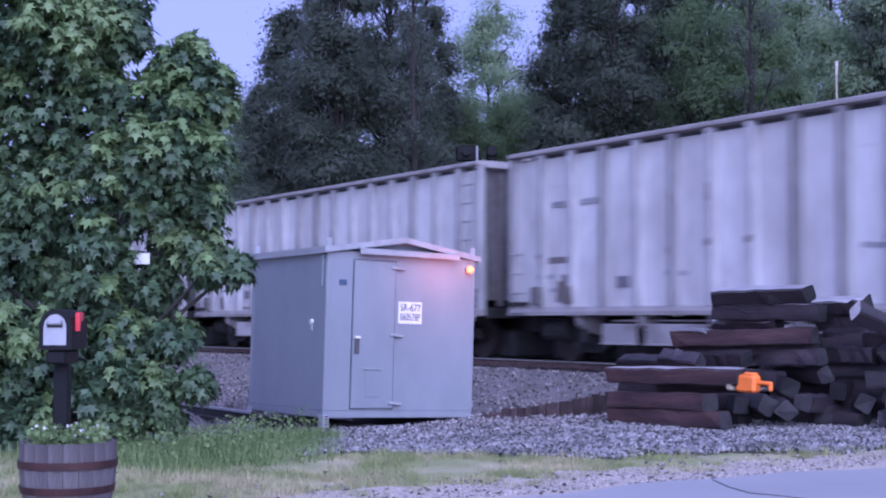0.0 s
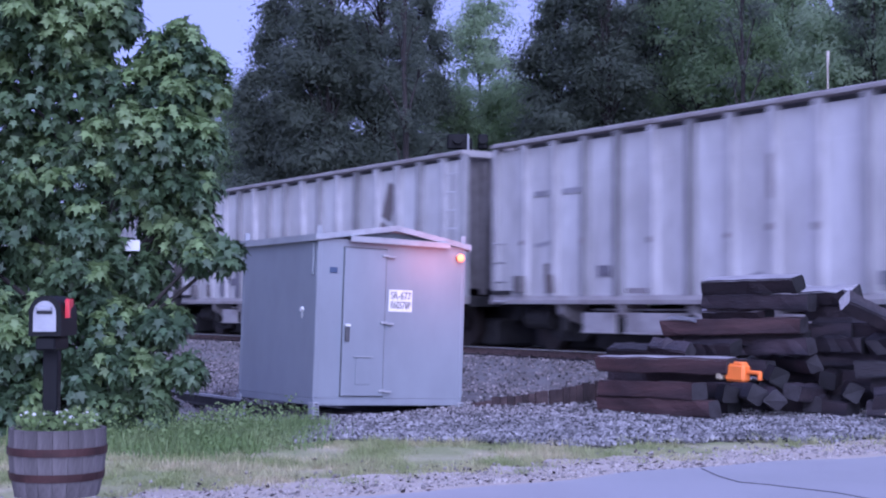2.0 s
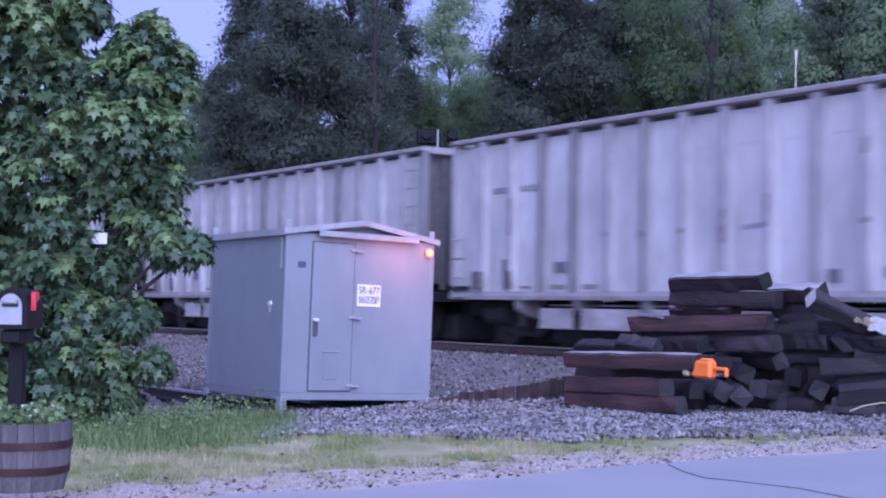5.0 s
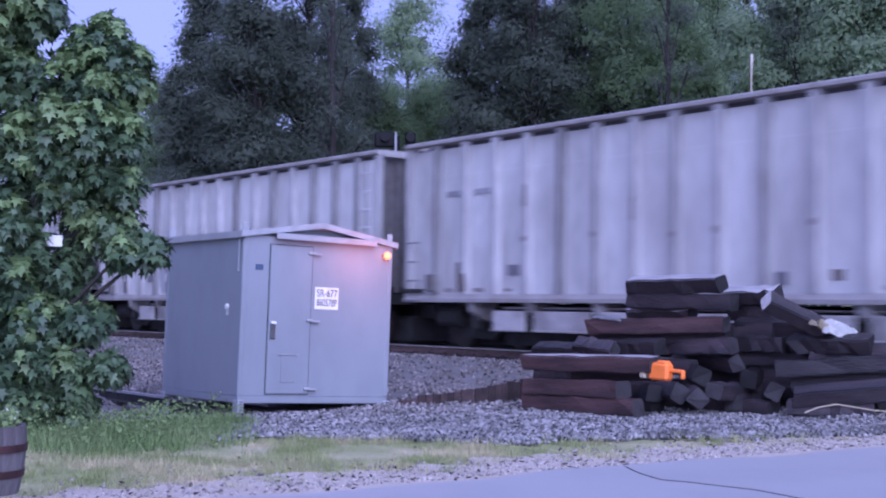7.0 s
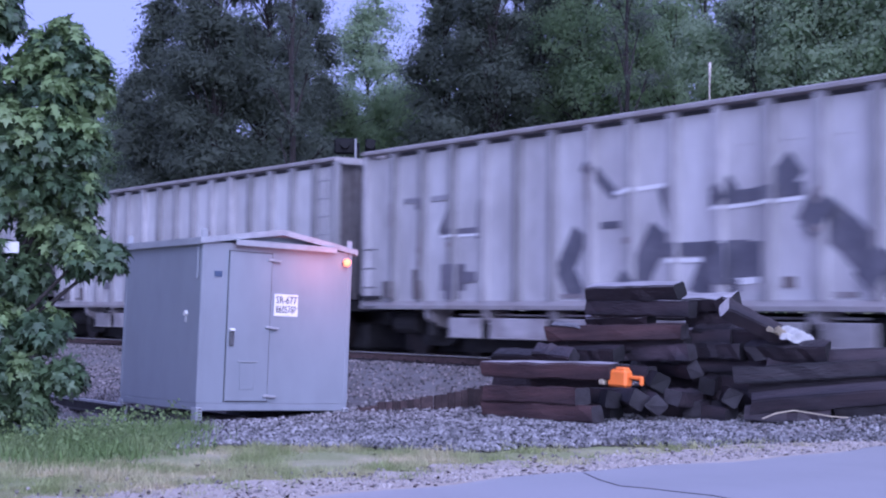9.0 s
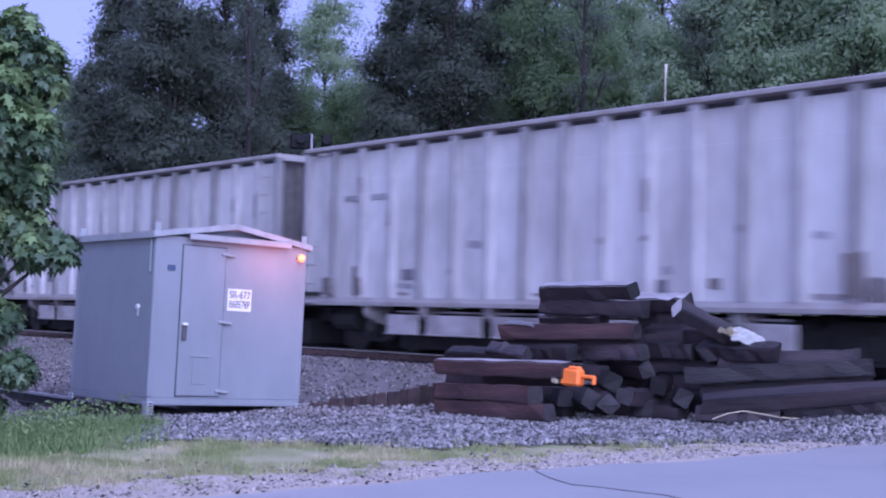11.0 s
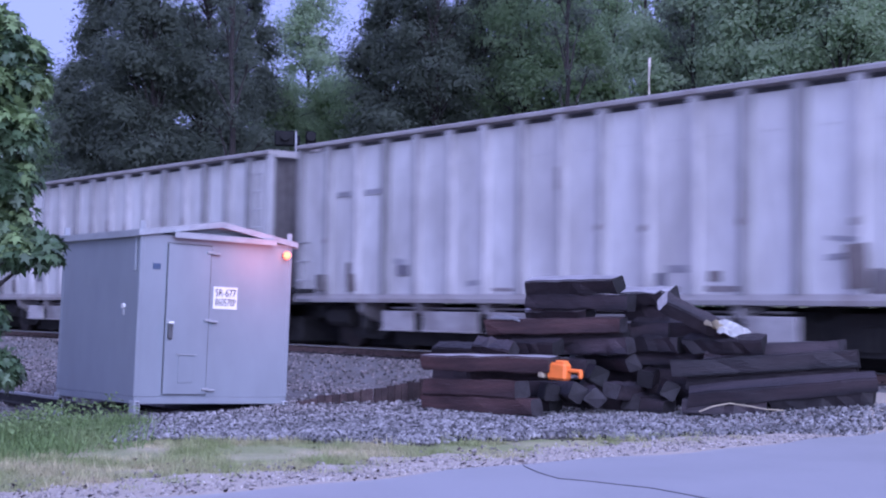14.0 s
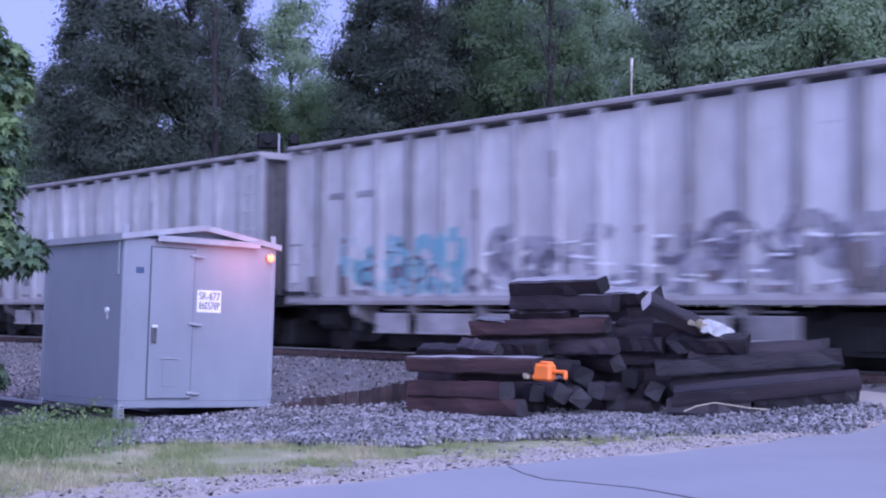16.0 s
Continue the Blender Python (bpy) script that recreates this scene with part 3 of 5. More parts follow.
def tag_cars():
    rnd = random.Random(4)
    # pale block letters
    c = CARS[2]
    spray(c, M_TAG_WHITE, [(0.26, arc(7.5, 1.53, 0.62, 0.42, 60, 330, 14)), (0.2, [(7.6, 1.45), (8.15, 1.45), (8.15, 1.2)]), (0.24, [(8.5, 1.85), (9.6, 1.95)]), (0.26, [(9.05, 1.9), (9.05, 1.15)]),
                           (0.22, [(9.95, 1.98), (9.95, 1.3), (10.2, 1.15)]), (0.2, arc(11.0, 1.75, 0.4, 0.25, 30, 250)), (0.2, arc(11.1, 1.3, 0.4, 0.22, 90, -120))], "pale block letters sprayed on the side")
    spray(c, M_TAG_GREY, [(0.12, arc(7.62, 1.53, 0.42, 0.27, 60, 330, 14)), (0.16, [(9.3, 1.75), (9.35, 1.15)]), (0.2, [(10.5, 1.9), (10.55, 1.2)]), (0.18, [(12.2, 2.3), (12.5, 1.2)])], "dark shading sprayed round letters")
    # mixed letters and a brown stain
    c = CARS[4]
    spray(c, M_TAG_GREY, [(0.26, [(2.5, 1.9), (2.9, 1.5), (2.9, 1.15)]), (0.22, [(3.3, 1.9), (2.95, 1.5)]), (0.28, [(3.9, 1.95), (3.9, 1.12)]), (0.26, [(4.5, 1.95), (4.7, 1.5), (5.4, 1.15)]), (0.24, [(5.2, 1.85), (4.7, 1.45)]),
                          (0.2, arc(6.2, 1.5, 0.5, 0.32, 0, 300)), (0.3, [(7.5, 1.25), (8.2, 1.25)]), (0.26, [(8.4, 1.75), (8.3, 1.2)]), (0.26, [(9.1, 1.85), (9.0, 1.2)]), (0.24, [(9.6, 1.8), (9.7, 1.2), (10.2, 1.2), (10.25, 1.9)])], "dark sprayed letters")
    spray(c, M_TAG_WHITE, [(0.12, [(2.7, 1.95), (3.5, 1.98)]), (0.2, [(7.6, 1.8), (7.75, 1.45), (8.1, 1.45)]), (0.14, [(8.5, 1.3), (8.9, 1.35)]), (0.2, [(8.75, 1.8), (8.65, 1.4)]), (0.16, [(10.5, 1.9), (10.5, 1.15)]), (0.08, [(8.8, 1.92), (10.6, 1.95)])], "white edging of sprayed letters")
    spray(c, M_STAIN, [(0.45, [(12.0, 3.5), (11.75, 2.9)]), (0.5, [(11.7, 2.6), (11.45, 1.9)]), (0.3, [(11.5, 2.0), (11.6, 1.3)])], "brown rust stain")
    # soft grey balloon letters
    c = CARS[9]
    spray(c, M_TAG_FAINT, [(0.34, arc(4.55, 1.55, 0.42, 0.42, 250, -30, 14)), (0.30, arc(5.0, 1.45, 0.30, 0.25, 90, -150)), (0.40, arc(6.25, 1.6, 0.38, 0.36, 0, 360, 14)), (0.30, [(7.15, 1.15), (7.4, 1.7), (7.75, 2.05)]), (0.36, [(7.75, 2.05), (8.1, 1.75), (8.4, 1.15)]),
                           (0.28, arc(8.95, 1.75, 0.22, 0.30, 0, 330)), (0.30, [(9.75, 2.05), (9.75, 1.15)]), (0.26, [(10.6, 2.1), (10.6, 1.3)]), (0.5, [(11.5, 1.9), (12.0, 1.75)]), (0.34, [(13.0, 1.75), (13.5, 1.7)])], "soft grey balloon letters sprayed on the side")
    spray(c, M_TAG_GREY, [(0.20, [(4.72, 1.75), (4.80, 1.68)]), (0.20, [(4.78, 1.38), (4.82, 1.15)]), (0.24, [(6.3, 1.5), (6.3, 1.3)]), (0.22, [(7.6, 2.05), (7.95, 2.0)]), (0.18, [(8.2, 1.7), (8.5, 1.2)]), (0.18, [(7.68, 1.42), (7.68, 1.25)]), (0.16, [(5.75, 2.0), (6.5, 2.06)]),
                          (0.14, [(8.9, 1.55), (9.1, 1.55)]), (0.22, [(9.4, 2.0), (9.42, 1.2)]), (0.20, [(10.33, 2.05), (10.35, 1.4)]), (0.16, [(11.3, 2.15), (11.3, 1.4)]), (0.05, [(8.9, 2.1), (11.5, 2.22)]), (0.22, [(12.2, 1.5), (12.5, 1.5)]), (0.12, [(13.3, 1.85), (13.6, 1.85)])], "darker shading of balloon letters")
    spray(c, M_TAG_WHITE, [(0.05, [(5.1, 1.95), (5.4, 1.95)]), (0.05, [(6.95, 1.8), (7.4, 1.8)]), (0.05, [(7.5, 1.42), (7.85, 1.42)]), (0.12, [(10.1, 2.05), (10.1, 1.2)]), (0.12, [(10.9, 2.1), (10.9, 1.35)]), (0.05, [(11.9, 1.6), (12.6, 1.62)])], "white highlights of balloon letters")
    # large dark angular letters
    c = CARS[10]
    spray(c, M_TAG_GREY, [(0.34, [(2.6, 2.35), (2.85, 2.75)]), (0.3, [(3.7, 2.25), (3.75, 2.85)]), (0.12, [(2.5, 2.35), (3.6, 2.36)]), (0.5, [(2.6, 1.5), (3.15, 1.5)]), (0.4, [(2.7, 1.25), (3.0, 1.25)]), (0.16, [(1.85, 2.6), (1.95, 3.0)])], "dark angular sprayed shapes")
    spray(c, M_TAG_DARK, [(0.42, [(6.35, 2.15), (6.0, 1.6), (6.3, 1.15)]), (0.5, [(8.2, 2.1), (7.8, 1.5), (7.5, 1.12)]), (0.22, [(8.1, 1.85), (10.0, 1.85)]), (0.62, [(9.4, 1.6), (10.2, 1.62)]), (0.5, [(9.3, 1.6), (9.1, 1.2)]), (0.2, [(9.3, 2.58), (11.0, 2.66)]),
                          (0.42, [(10.5, 2.7), (10.85, 3.0)]), (0.55, [(11.15, 2.4), (11.8, 1.95), (12.5, 1.3)]), (0.2, [(6.6, 3.3), (7.2, 2.8)]), (0.22, [(8.3, 2.8), (8.45, 2.4)]), (0.12, [(6.9, 2.3), (7.3, 2.3)]), (0.3, [(9.5, 2.65), (9.7, 2.8)])], "large dark angular sprayed letters")
    spray(c, M_TAG_WHITE, [(0.05, [(2.5, 2.28), (3.6, 2.28)]), (0.07, [(7.2, 2.82), (8.3, 2.88)]), (0.06, [(9.3, 2.45), (11.0, 2.52)]), (0.07, [(8.3, 1.68), (9.1, 1.68)]), (0.1, [(9.7, 1.33), (10.2, 1.36)])], "white edging of large letters")
    # teal piece and grey scribble
    c = CARS[17]
    spray(c, M_TAG_TEAL, [(rnd.uniform(0.15, 0.27), arc(1.9 + 0.38 * k + rnd.uniform(-0.1, 0.1), rnd.uniform(1.35, 1.9), rnd.uniform(0.15, 0.3), rnd.uniform(0.2, 0.35), rnd.uniform(0, 360), rnd.uniform(180, 500), 8)) for k in range(9) for r in range(3)], "teal sprayed lettering")
    spray(c, M_TAG_DARK, [(0.07, arc(2.0 + 0.5 * k, rnd.uniform(1.25, 1.6), 0.2, rnd.uniform(0.15, 0.25), rnd.uniform(0, 200), rnd.uniform(200, 420), 8)) for k in range(6)], "dark outline in teal lettering")
    for mat, lo, hi in ((M_TAG_PALE, 0.14, 0.3), (M_TAG_GREY, 0.08, 0.18)):
        spray(c, mat, [(rnd.uniform(lo, hi), arc(5.7 + 0.42 * k + rnd.uniform(-0.1, 0.1), rnd.uniform(1.3, 1.95), rnd.uniform(0.2, 0.45), rnd.uniform(0.15, 0.35), rnd.uniform(0, 360), rnd.uniform(200, 480), 9)) for k in range(20)], "grey scribbled lettering")
    spray(c, M_TAG_WHITE, [(rnd.uniform(0.03, 0.06), [(x, z), (x + rnd.uniform(0.2, 0.5), z + rnd.uniform(-0.05, 0.05))]) for x, z in [(5.8 + 0.3 * k, rnd.uniform(1.15, 1.95)) for k in range(26)]], "white highlights of scribble")
    # faint marks on others
    for i in (1, 3, 6, 7, 11, 12, 13, 14, 15, 16):
        spray(CARS[i], M_TAG_PALE, [(rnd.uniform(0.06, 0.14), [(x, z), (x + rnd.uniform(0.15, 0.6), z + rnd.uniform(-0.05, 0.05))]) for x, z in [(rnd.uniform(0.6, 14.4), rnd.uniform(1.2, 2.2)) for k in range(5)]], "faint grey stencil marks")
    spray(CARS[1], M_STAIN, [(0.4, [(1.5, 1.35), (1.85, 1.3)]), (0.12, [(1.2, 1.95), (1.9, 1.95)])], "brown rust stain")


def grime(car, seed):
    """Old rust blotches on the posts, dark brake gear patches and smears low on the near side."""
    r = random.Random(seed)
    strokes = []
    for i in range(15):
        x = 1.03 + 0.94 * i
        if r.random() < 0.4:
            z = 2.05 + r.uniform(-0.06, 0.06)
            strokes.append((r.uniform(0.08, 0.13), [(x - 0.06, z), (x + 0.05, z + 0.02)]))
        if r.random() < 0.3:
            z = r.uniform(2.2, 3.4)
            strokes.append((0.09, [(x, z), (x + r.uniform(-0.02, 0.02), z - r.uniform(0.2, 0.7))]))
        if r.random() < 0.25:
            strokes.append((r.uniform(0.05, 0.1), [(x + 0.2, 1.14), (x + r.uniform(0.4, 0.8), 1.13)]))
    spray(car, M_GRIME, strokes, "brown rust blotches on posts and sill")
    low = [(0.30, [(1.75, 1.62), (1.78, 1.15)]), (0.22, [(1.95, 1.4), (1.98, 1.15)]), (0.34, [(13.25, 1.66), (13.28, 1.2)]), (0.2, [(13.5, 1.36), (13.5, 1.15)]), (0.16, [(10.7, 1.32), (10.86, 1.32)])]
    spray(car, M_STAIN, low, "dark greasy smears over the trucks")


tag_cars()
for i, car in enumerate(CARS):
    grime(car, 40 + i)
for i, what in ((1, "with a brown rust stain"), (2, "with pale block letters sprayed low"), (4, "with dark letters and a brown stain"), (9, "with soft grey balloon letters"),
                (10, "with large dark angular graffiti"), (17, "with teal and grey graffiti")):
    tagged(CARS[i], "silver-grey ribbed steel coal car " + what)


# ---- signal hut ----
def signal_hut():
    W, D, H = 2.34, 2.34, 2.12
    m = pose(-16.62, 8.633, 0.10, -2.0, -0.35, -0.15)
    hut = empty("signal_hut", m, "grey galvanised steel signal hut on short legs beside the track", "signal hut")
    part("floor_frame", box(B(), (-D / 2, W / 2, 0.05), (D, W, 0.10), bevel=0.01), M_HUT, hut)
    part("front_panel", box(B(), (-0.02, W / 2, 0.10 + H / 2), (0.04, W - 0.03, H)), M_HUT, hut)
    part("rear_panel", box(B(), (-D + 0.02, W / 2, 0.10 + H / 2), (0.04, W - 0.03, H)), M_HUT, hut)
    for y in (0.02, W - 0.02):
        s = part("side_panel", box(B(), (-D / 2, y, 0.10 + H / 2), (D - 0.03, 0.04, H)), M_HUT, hut)
    for x in (-0.03, -D + 0.03):
        for y in (0.03, W - 0.03):
            part("corner_post", box(B(), (x, y, 0.10 + H / 2), (0.075, 0.075, H), bevel=0.012), M_HUT, hut)
            leg = part("leg", box(B(), (x, y, -0.17), (0.15, 0.09, 0.43), bevel=0.008), M_HUT_TRIM, hut)
            bm = B()
            for k in range(4):
                box(bm, (x + (0.087 if x > -1 else -0.087), y, -0.085 + 0.035 * k), (0.004, 0.05, 0.012))
            part("leg_slot", bm, M_DARK, leg)
            lug = B()
            box(lug, (x, y, 2.30), (0.02, 0.085, 0.17), bevel=0.006)
            lg = part("lifting_lug", lug, M_HUT_TRIM, hut)
            part("lug_hole", rod(B(), (x - 0.008, y, 2.35), (x + 0.008, y, 2.35), 0.015, seg=8), M_DARK, lg)
    # low gable roof with an overhang, ridge runs front to back
    top, ridge, over = 0.10 + H, 0.19, 0.06
    c = W / 2
    for s in (-1, 1):
        e = c + s * (c + over)
        bm = prism(B(), [(c, top + ridge), (e, top - 0.005), (e, top + 0.04), (c, top + ridge + 0.045)], 0, -D - 0.05, 0.05)
        part("roof_slope", bm, M_HUT_TRIM, hut)
        part("eave_trim", box(B(), (-D / 2, c + s * (c + over), top), (D + 0.1, 0.012, 0.09)), M_HUT_TRIM, hut)
        bm = prism(B(), [(c, top + ridge - 0.03), (e, top - 0.035), (e, top + 0.042), (c, top + ridge + 0.047)], 0, 0.05, 0.06)
        part("roof_fascia", bm, M_HUT_TRIM, hut)
    part("gable_panel", prism(B(), [(0.05, top), (W - 0.05, top), (c, top + ridge)], 0, -0.16, -0.13), M_HUT, hut)
    part("gable_panel", prism(B(), [(0.05, top), (W - 0.05, top), (c, top + ridge)], 0, -D + 0.01, -D + 0.03), M_HUT, hut)
    part("drip_canopy", prism(B(), [(0.0, top + 0.06), (0.12, top + 0.045), (0.12, top - 0.03), (0.108, top - 0.03), (0.108, top + 0.03), (0.0, top + 0.045)], 1, 0.43, W - 0.33), M_HUT_TRIM, hut)
    # door, 0.62 m wide
    y0, y1, z0, z1 = 0.40, 1.04, 0.13, 2.11
    door = part("door", box(B(), (0.012, (y0 + y1) / 2, (z0 + z1) / 2), (0.024, y1 - y0, z1 - z0), bevel=0.006), M_HUT, hut)
    for a, b in (((y0 + y1) / 2, z1 + 0.009), ((y0 + y1) / 2, z0 - 0.009)):
        part("door_gap", box(B(), (0.003, a, b), (0.008, y1 - y0 + 0.03, 0.009)), M_GAP, hut)
    for y in (y0 - 0.008, y1 + 0.008):
        part("door_gap", box(B(), (0.003, y, (z0 + z1) / 2), (0.008, 0.008, z1 - z0 + 0.03)), M_GAP, hut)
    for z in (2.03, 1.12, 0.20):
        h = part("hinge", box(B(), (0.035, y1 - 0.02, z), (0.03, 0.10, 0.035), bevel=0.006), M_HUT_TRIM, door)
        box_ = box(B(), (0.028, y1 + 0.075, z - 0.012), (0.045, 0.11, 0.03), bevel=0.006)
        part("hinge_leaf", box_, M_HUT_TRIM, h)
    handle = part("handle", box(B(), (0.04, y0 + 0.06, 0.95), (0.03, 0.07, 0.19), bevel=0.01), M_LEVER, door, "dark grey lever handle")
    part("handle_cap", box(B(), (0.05, y0 + 0.06, 1.07), (0.05, 0.08, 0.035), bevel=0.008), M_WHITE, handle)
    vent = part("lower_vent", box(B(), (0.026, (y0 + y1) / 2, 0.46), (0.012, 0.22, 0.36), bevel=0.004), M_HUT, door)
    part("vent_rim", box(B(), (0.034, (y0 + y1) / 2, 0.655), (0.02, 0.30, 0.012)), M_HUT_TRIM, vent)
    part("maker_plate", box(B(), (0.005, 0.24, 1.80), (0.012, 0.11, 0.075)), M_BLUE, hut, "small blue-black plate")
    sign = part("number_sign", box(B(), (0.005, 1.29, 1.43), (0.012, 0.37, 0.30)), M_WHITE, hut, "white enamel sign with black lettering")
    for i, text in enumerate(("SR-677", "860578P")):
        cu = bpy.data.curves.new("sign_text", "FONT")
        cu.body, cu.size, cu.align_x, cu.align_y, cu.extrude = text, 0.14, "CENTER", "CENTER", 0.001
        tmp = new("sign_text", cu)
        bpy.context.view_layer.update()
        me = bpy.data.meshes.new_from_object(tmp)
        wide = tmp.dimensions.x or 0.4
        bpy.data.objects.remove(tmp)
        o = part_of("lettering", me, M_INK, sign)
        o.matrix_basis = Matrix.Translation((0.0135, 1.29, 1.495 - 0.13 * i)) @ pose(0, 0, 0, 90, 0, 90) @ Matrix.Diagonal((0.32 / wide, 1.0, 1, 1))
    lamp = part("warning_lamp", rod(B(), (0.0, W - 0.13, 2.07), (0.05, W - 0.13, 2.07), 0.035, seg=16), M_DARK, hut, "lit amber power-off lamp")
    bm = B()
    bmesh.ops.create_uvsphere(bm, u_segments=16, v_segments=8, radius=0.056, matrix=Matrix.Translation((0.075, W - 0.13, 2.07)))
    part("lens", bm, M_LAMP, lamp)
    part("side_vent", rod(B(), (-0.38, -0.035, 1.27), (-0.38, 0.0, 1.27), 0.035, seg=10), M_WHITE, hut)
    part("vent_pipe", box(B(), (-0.38, -0.015, 1.19), (0.03, 0.03, 0.08)), M_HUT_TRIM, hut)
    part("conduit", box(B(), (-0.11, -0.015, 1.95), (0.05, 0.03, 0.45), bevel=0.008), M_HUT, hut)
    # helper light, added well off the lens to spread the amber wash
    glow_lamp = new("amber_wash_light", bpy.data.lights.new("amber_wash_light", "POINT"))
    glow_lamp.data.energy, glow_lamp.data.color, glow_lamp.data.shadow_soft_size = 15, (1.0, 0.27, 0.19), 0.05
    glow_lamp.location = (m @ Vector((0.72, W - 0.35, 2.02)))


signal_hut()


# ---- pile of old sleepers ----
def tie_mesh(length, seed, worn=False, red=False):
    r = random.Random(seed)
    bm = B()
    box(bm, (0, 0, 0), (length, 0.23, 0.215))
    bmesh.ops.subdivide_edges(bm, edges=[e for e in bm.edges if abs((e.verts[0].co - e.verts[1].co).x) > 0.5], cuts=7)
    for v in bm.verts:
        v.co += Vector((r.uniform(-0.02, 0.02), r.uniform(-0.011, 0.011), r.uniform(-0.010, 0.010)))
    # split and worn ends
    for v in bm.verts:
        if abs(v.co.x) > length / 2 - 0.05:
            v.co += Vector((r.uniform(-0.035, 0.035), r.uniform(-0.016, 0.016), r.uniform(-0.016, 0.016)))
    bmesh.ops.bevel(bm, geom=[e for e in bm.edges if abs((e.verts[0].co - e.verts[1].co).normalized().x) > 0.8 and len(e.link_faces) == 2 and e.calc_face_angle(0) > 0.8],
                    offset=0.018, segments=2, affect="EDGES")
    me = bpy.data.meshes.new("old_sleeper")
    bm.to_mesh(me), bm.free()
    me.materials.append(M_TIE_RED if red else M_TIE), me.materials.append(M_TIE_PALE if seed == 1 else M_TIE_END), me.materials.append(M_TIE_WORN_SHEEN)
    for p in me.polygons:
        if abs(p.normal.x) > 0.85:
            p.material_index = 1
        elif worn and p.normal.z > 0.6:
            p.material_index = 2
    return me


def old_sleeper(x, y, z, yaw, length=2.45, roll=0.0, pitch=0.0, worn=False, red=False, label="dark creosoted wooden sleeper in a heap"):
    """A loose sleeper: centre, heading of its long axis, roll about it, rise of its far end."""
    o = new("old_sleeper", tie_mesh(length, 1 if roll == 45 else int(x * 971 + y * 131 + z * 53), worn, red))
    o.matrix_basis = pose(x, y, z) @ pose(0, 0, 0, 0, 0, yaw) @ pose(0, 0, 0, 0, -pitch, 0) @ pose(0, 0, 0, roll, 0, 0)
    return tagged(o, label, "railway tie", "heap of old sleepers")


# added sleepers that darken the gap beneath the hut
for y in (8.86, 9.35, 10.5):
    old_sleeper(-17.85, y, -0.125, 0.5, 2.2, label="dark creosoted sleeper added to deepen the shade under the hut")


# x, y, z, yaw, length, roll, pitch
LEFT_STACK = [
    (-14.06, 12.35, 0.12, 3, 2.08, 0, 1.7), (-14.20, 12.34, 0.33, 3, 1.80, 0, 1.5), (-13.87, 12.80, 0.53, 6, 1.46, 0, 3.5), (-14.10, 12.50, 0.66, 6, 2.28, 6, 1.2),
    (-15.04, 12.89, 0.43, 5, 0.99, 0, 1.2), (-15.55, 13.27, 0.76, 9, 0.92, 25, 0.7), (-14.56, 13.73, 0.84, 5, 0.99, 18, 2.2), (-14.85, 13.31, 0.82, 1, 0.75, 38, -4.6),
    (-13.84, 14.20, 0.87, 4, 1.40, 0, 3.1),
]
TOP_STACK = [
    (-14.31, 13.95, 1.15, 16, 2.15, 4, 1.6), (-14.30, 14.10, 0.98, 17, 2.02, 0, 2.3), (-14.54, 14.26, 1.33, 5, 1.12, 30, 1.2), (-14.07, 14.20, 1.49, 7, 1.77, 0, -0.6),
    (-14.16, 14.16, 1.73, 7, 1.62, 20, 0.4), (-13.34, 14.75, 1.58, 10, 0.94, 26, 1.3), (-13.35, 14.90, 1.37, 2, 0.81, 10, 0.6), (-12.89, 14.79, 1.15, 13, 1.17, 20, -0.6),
    (-13.07, 14.66, 0.92, 7, 0.88, 0, 0.1), (-12.01, 14.85, 0.95, 16, 1.09, 22, 0.1), (-12.64, 14.96, 0.77, 16, 1.99, 0, 2.3), (-12.28, 14.52, 1.30, 68, 0.98, 45, -24.0),
]
RIGHT_STACK = [
    (-11.39, 14.84, 0.71, 30, 2.34, 0, 4.6), (-11.39, 15.01, 0.54, 28, 2.16, 0, 5.1), (-11.04, 14.74, 0.41, 27, 2.35, 28, 6.7), (-11.72, 14.49, 0.17, 29, 1.10, 0, 2.4),
    (-10.64, 15.06, 0.29, 27, 1.28, 10, 5.0), (-11.59, 15.17, 0.40, 24, 2.08, 0, 5.0), (-11.46, 15.13, 0.87, 20, 1.80, 0, 2.9),
]
# ends that point towards the road
LOOSE_ENDS = [
    (-13.47, 13.79, 0.24, 140, 1.60, 42, 0.0), (-13.84, 13.50, 0.31, 158, 1.60, 32, 2.0), (-13.18, 14.33, 0.29, 112, 1.60, 14, -2.0), (-13.84, 14.10, 0.56, 146, 1.60, 24, 4.0),
    (-14.17, 13.58, 0.28, 145, 1.60, 10, 0.0), (-13.00, 14.81, 0.32, 135, 1.60, 25, 0.0), (-13.30, 14.84, 0.16, 112, 1.60, 5, 0.0), (-13.33, 15.02, 0.52, 118, 1.60, 8, 5.0),
    (-13.96, 14.58, 0.70, 162, 1.60, 62, 3.0),
]
# lower layers inside the heap
CORE = [
    (-13.60, 14.20, 0.10, 5, 2.20, 0, 0), (-13.40, 14.60, 0.28, 8, 2.20, 0, 0), (-13.30, 14.80, 0.48, 6, 2.10, 0, 0), (-13.25, 14.90, 0.70, 10, 2.00, 0, 0),
    (-12.30, 14.90, 0.14, 22, 2.20, 0, 0), (-12.30, 15.05, 0.36, 18, 2.20, 0, 0), (-12.50, 15.10, 0.56, 18, 2.00, 0, 0), (-13.80, 14.60, 1.10, 8, 1.90, 0, 0),
    (-14.60, 13.20, 0.09, 4, 2.00, 0, 0), (-14.60, 13.30, 0.30, 6, 2.00, 0, 0), (-14.40, 13.75, 0.60, 6, 1.80, 0, 0),
]
# sleepers whose tops take the grey with the sky sheen painted in
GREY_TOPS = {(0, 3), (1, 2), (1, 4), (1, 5)}
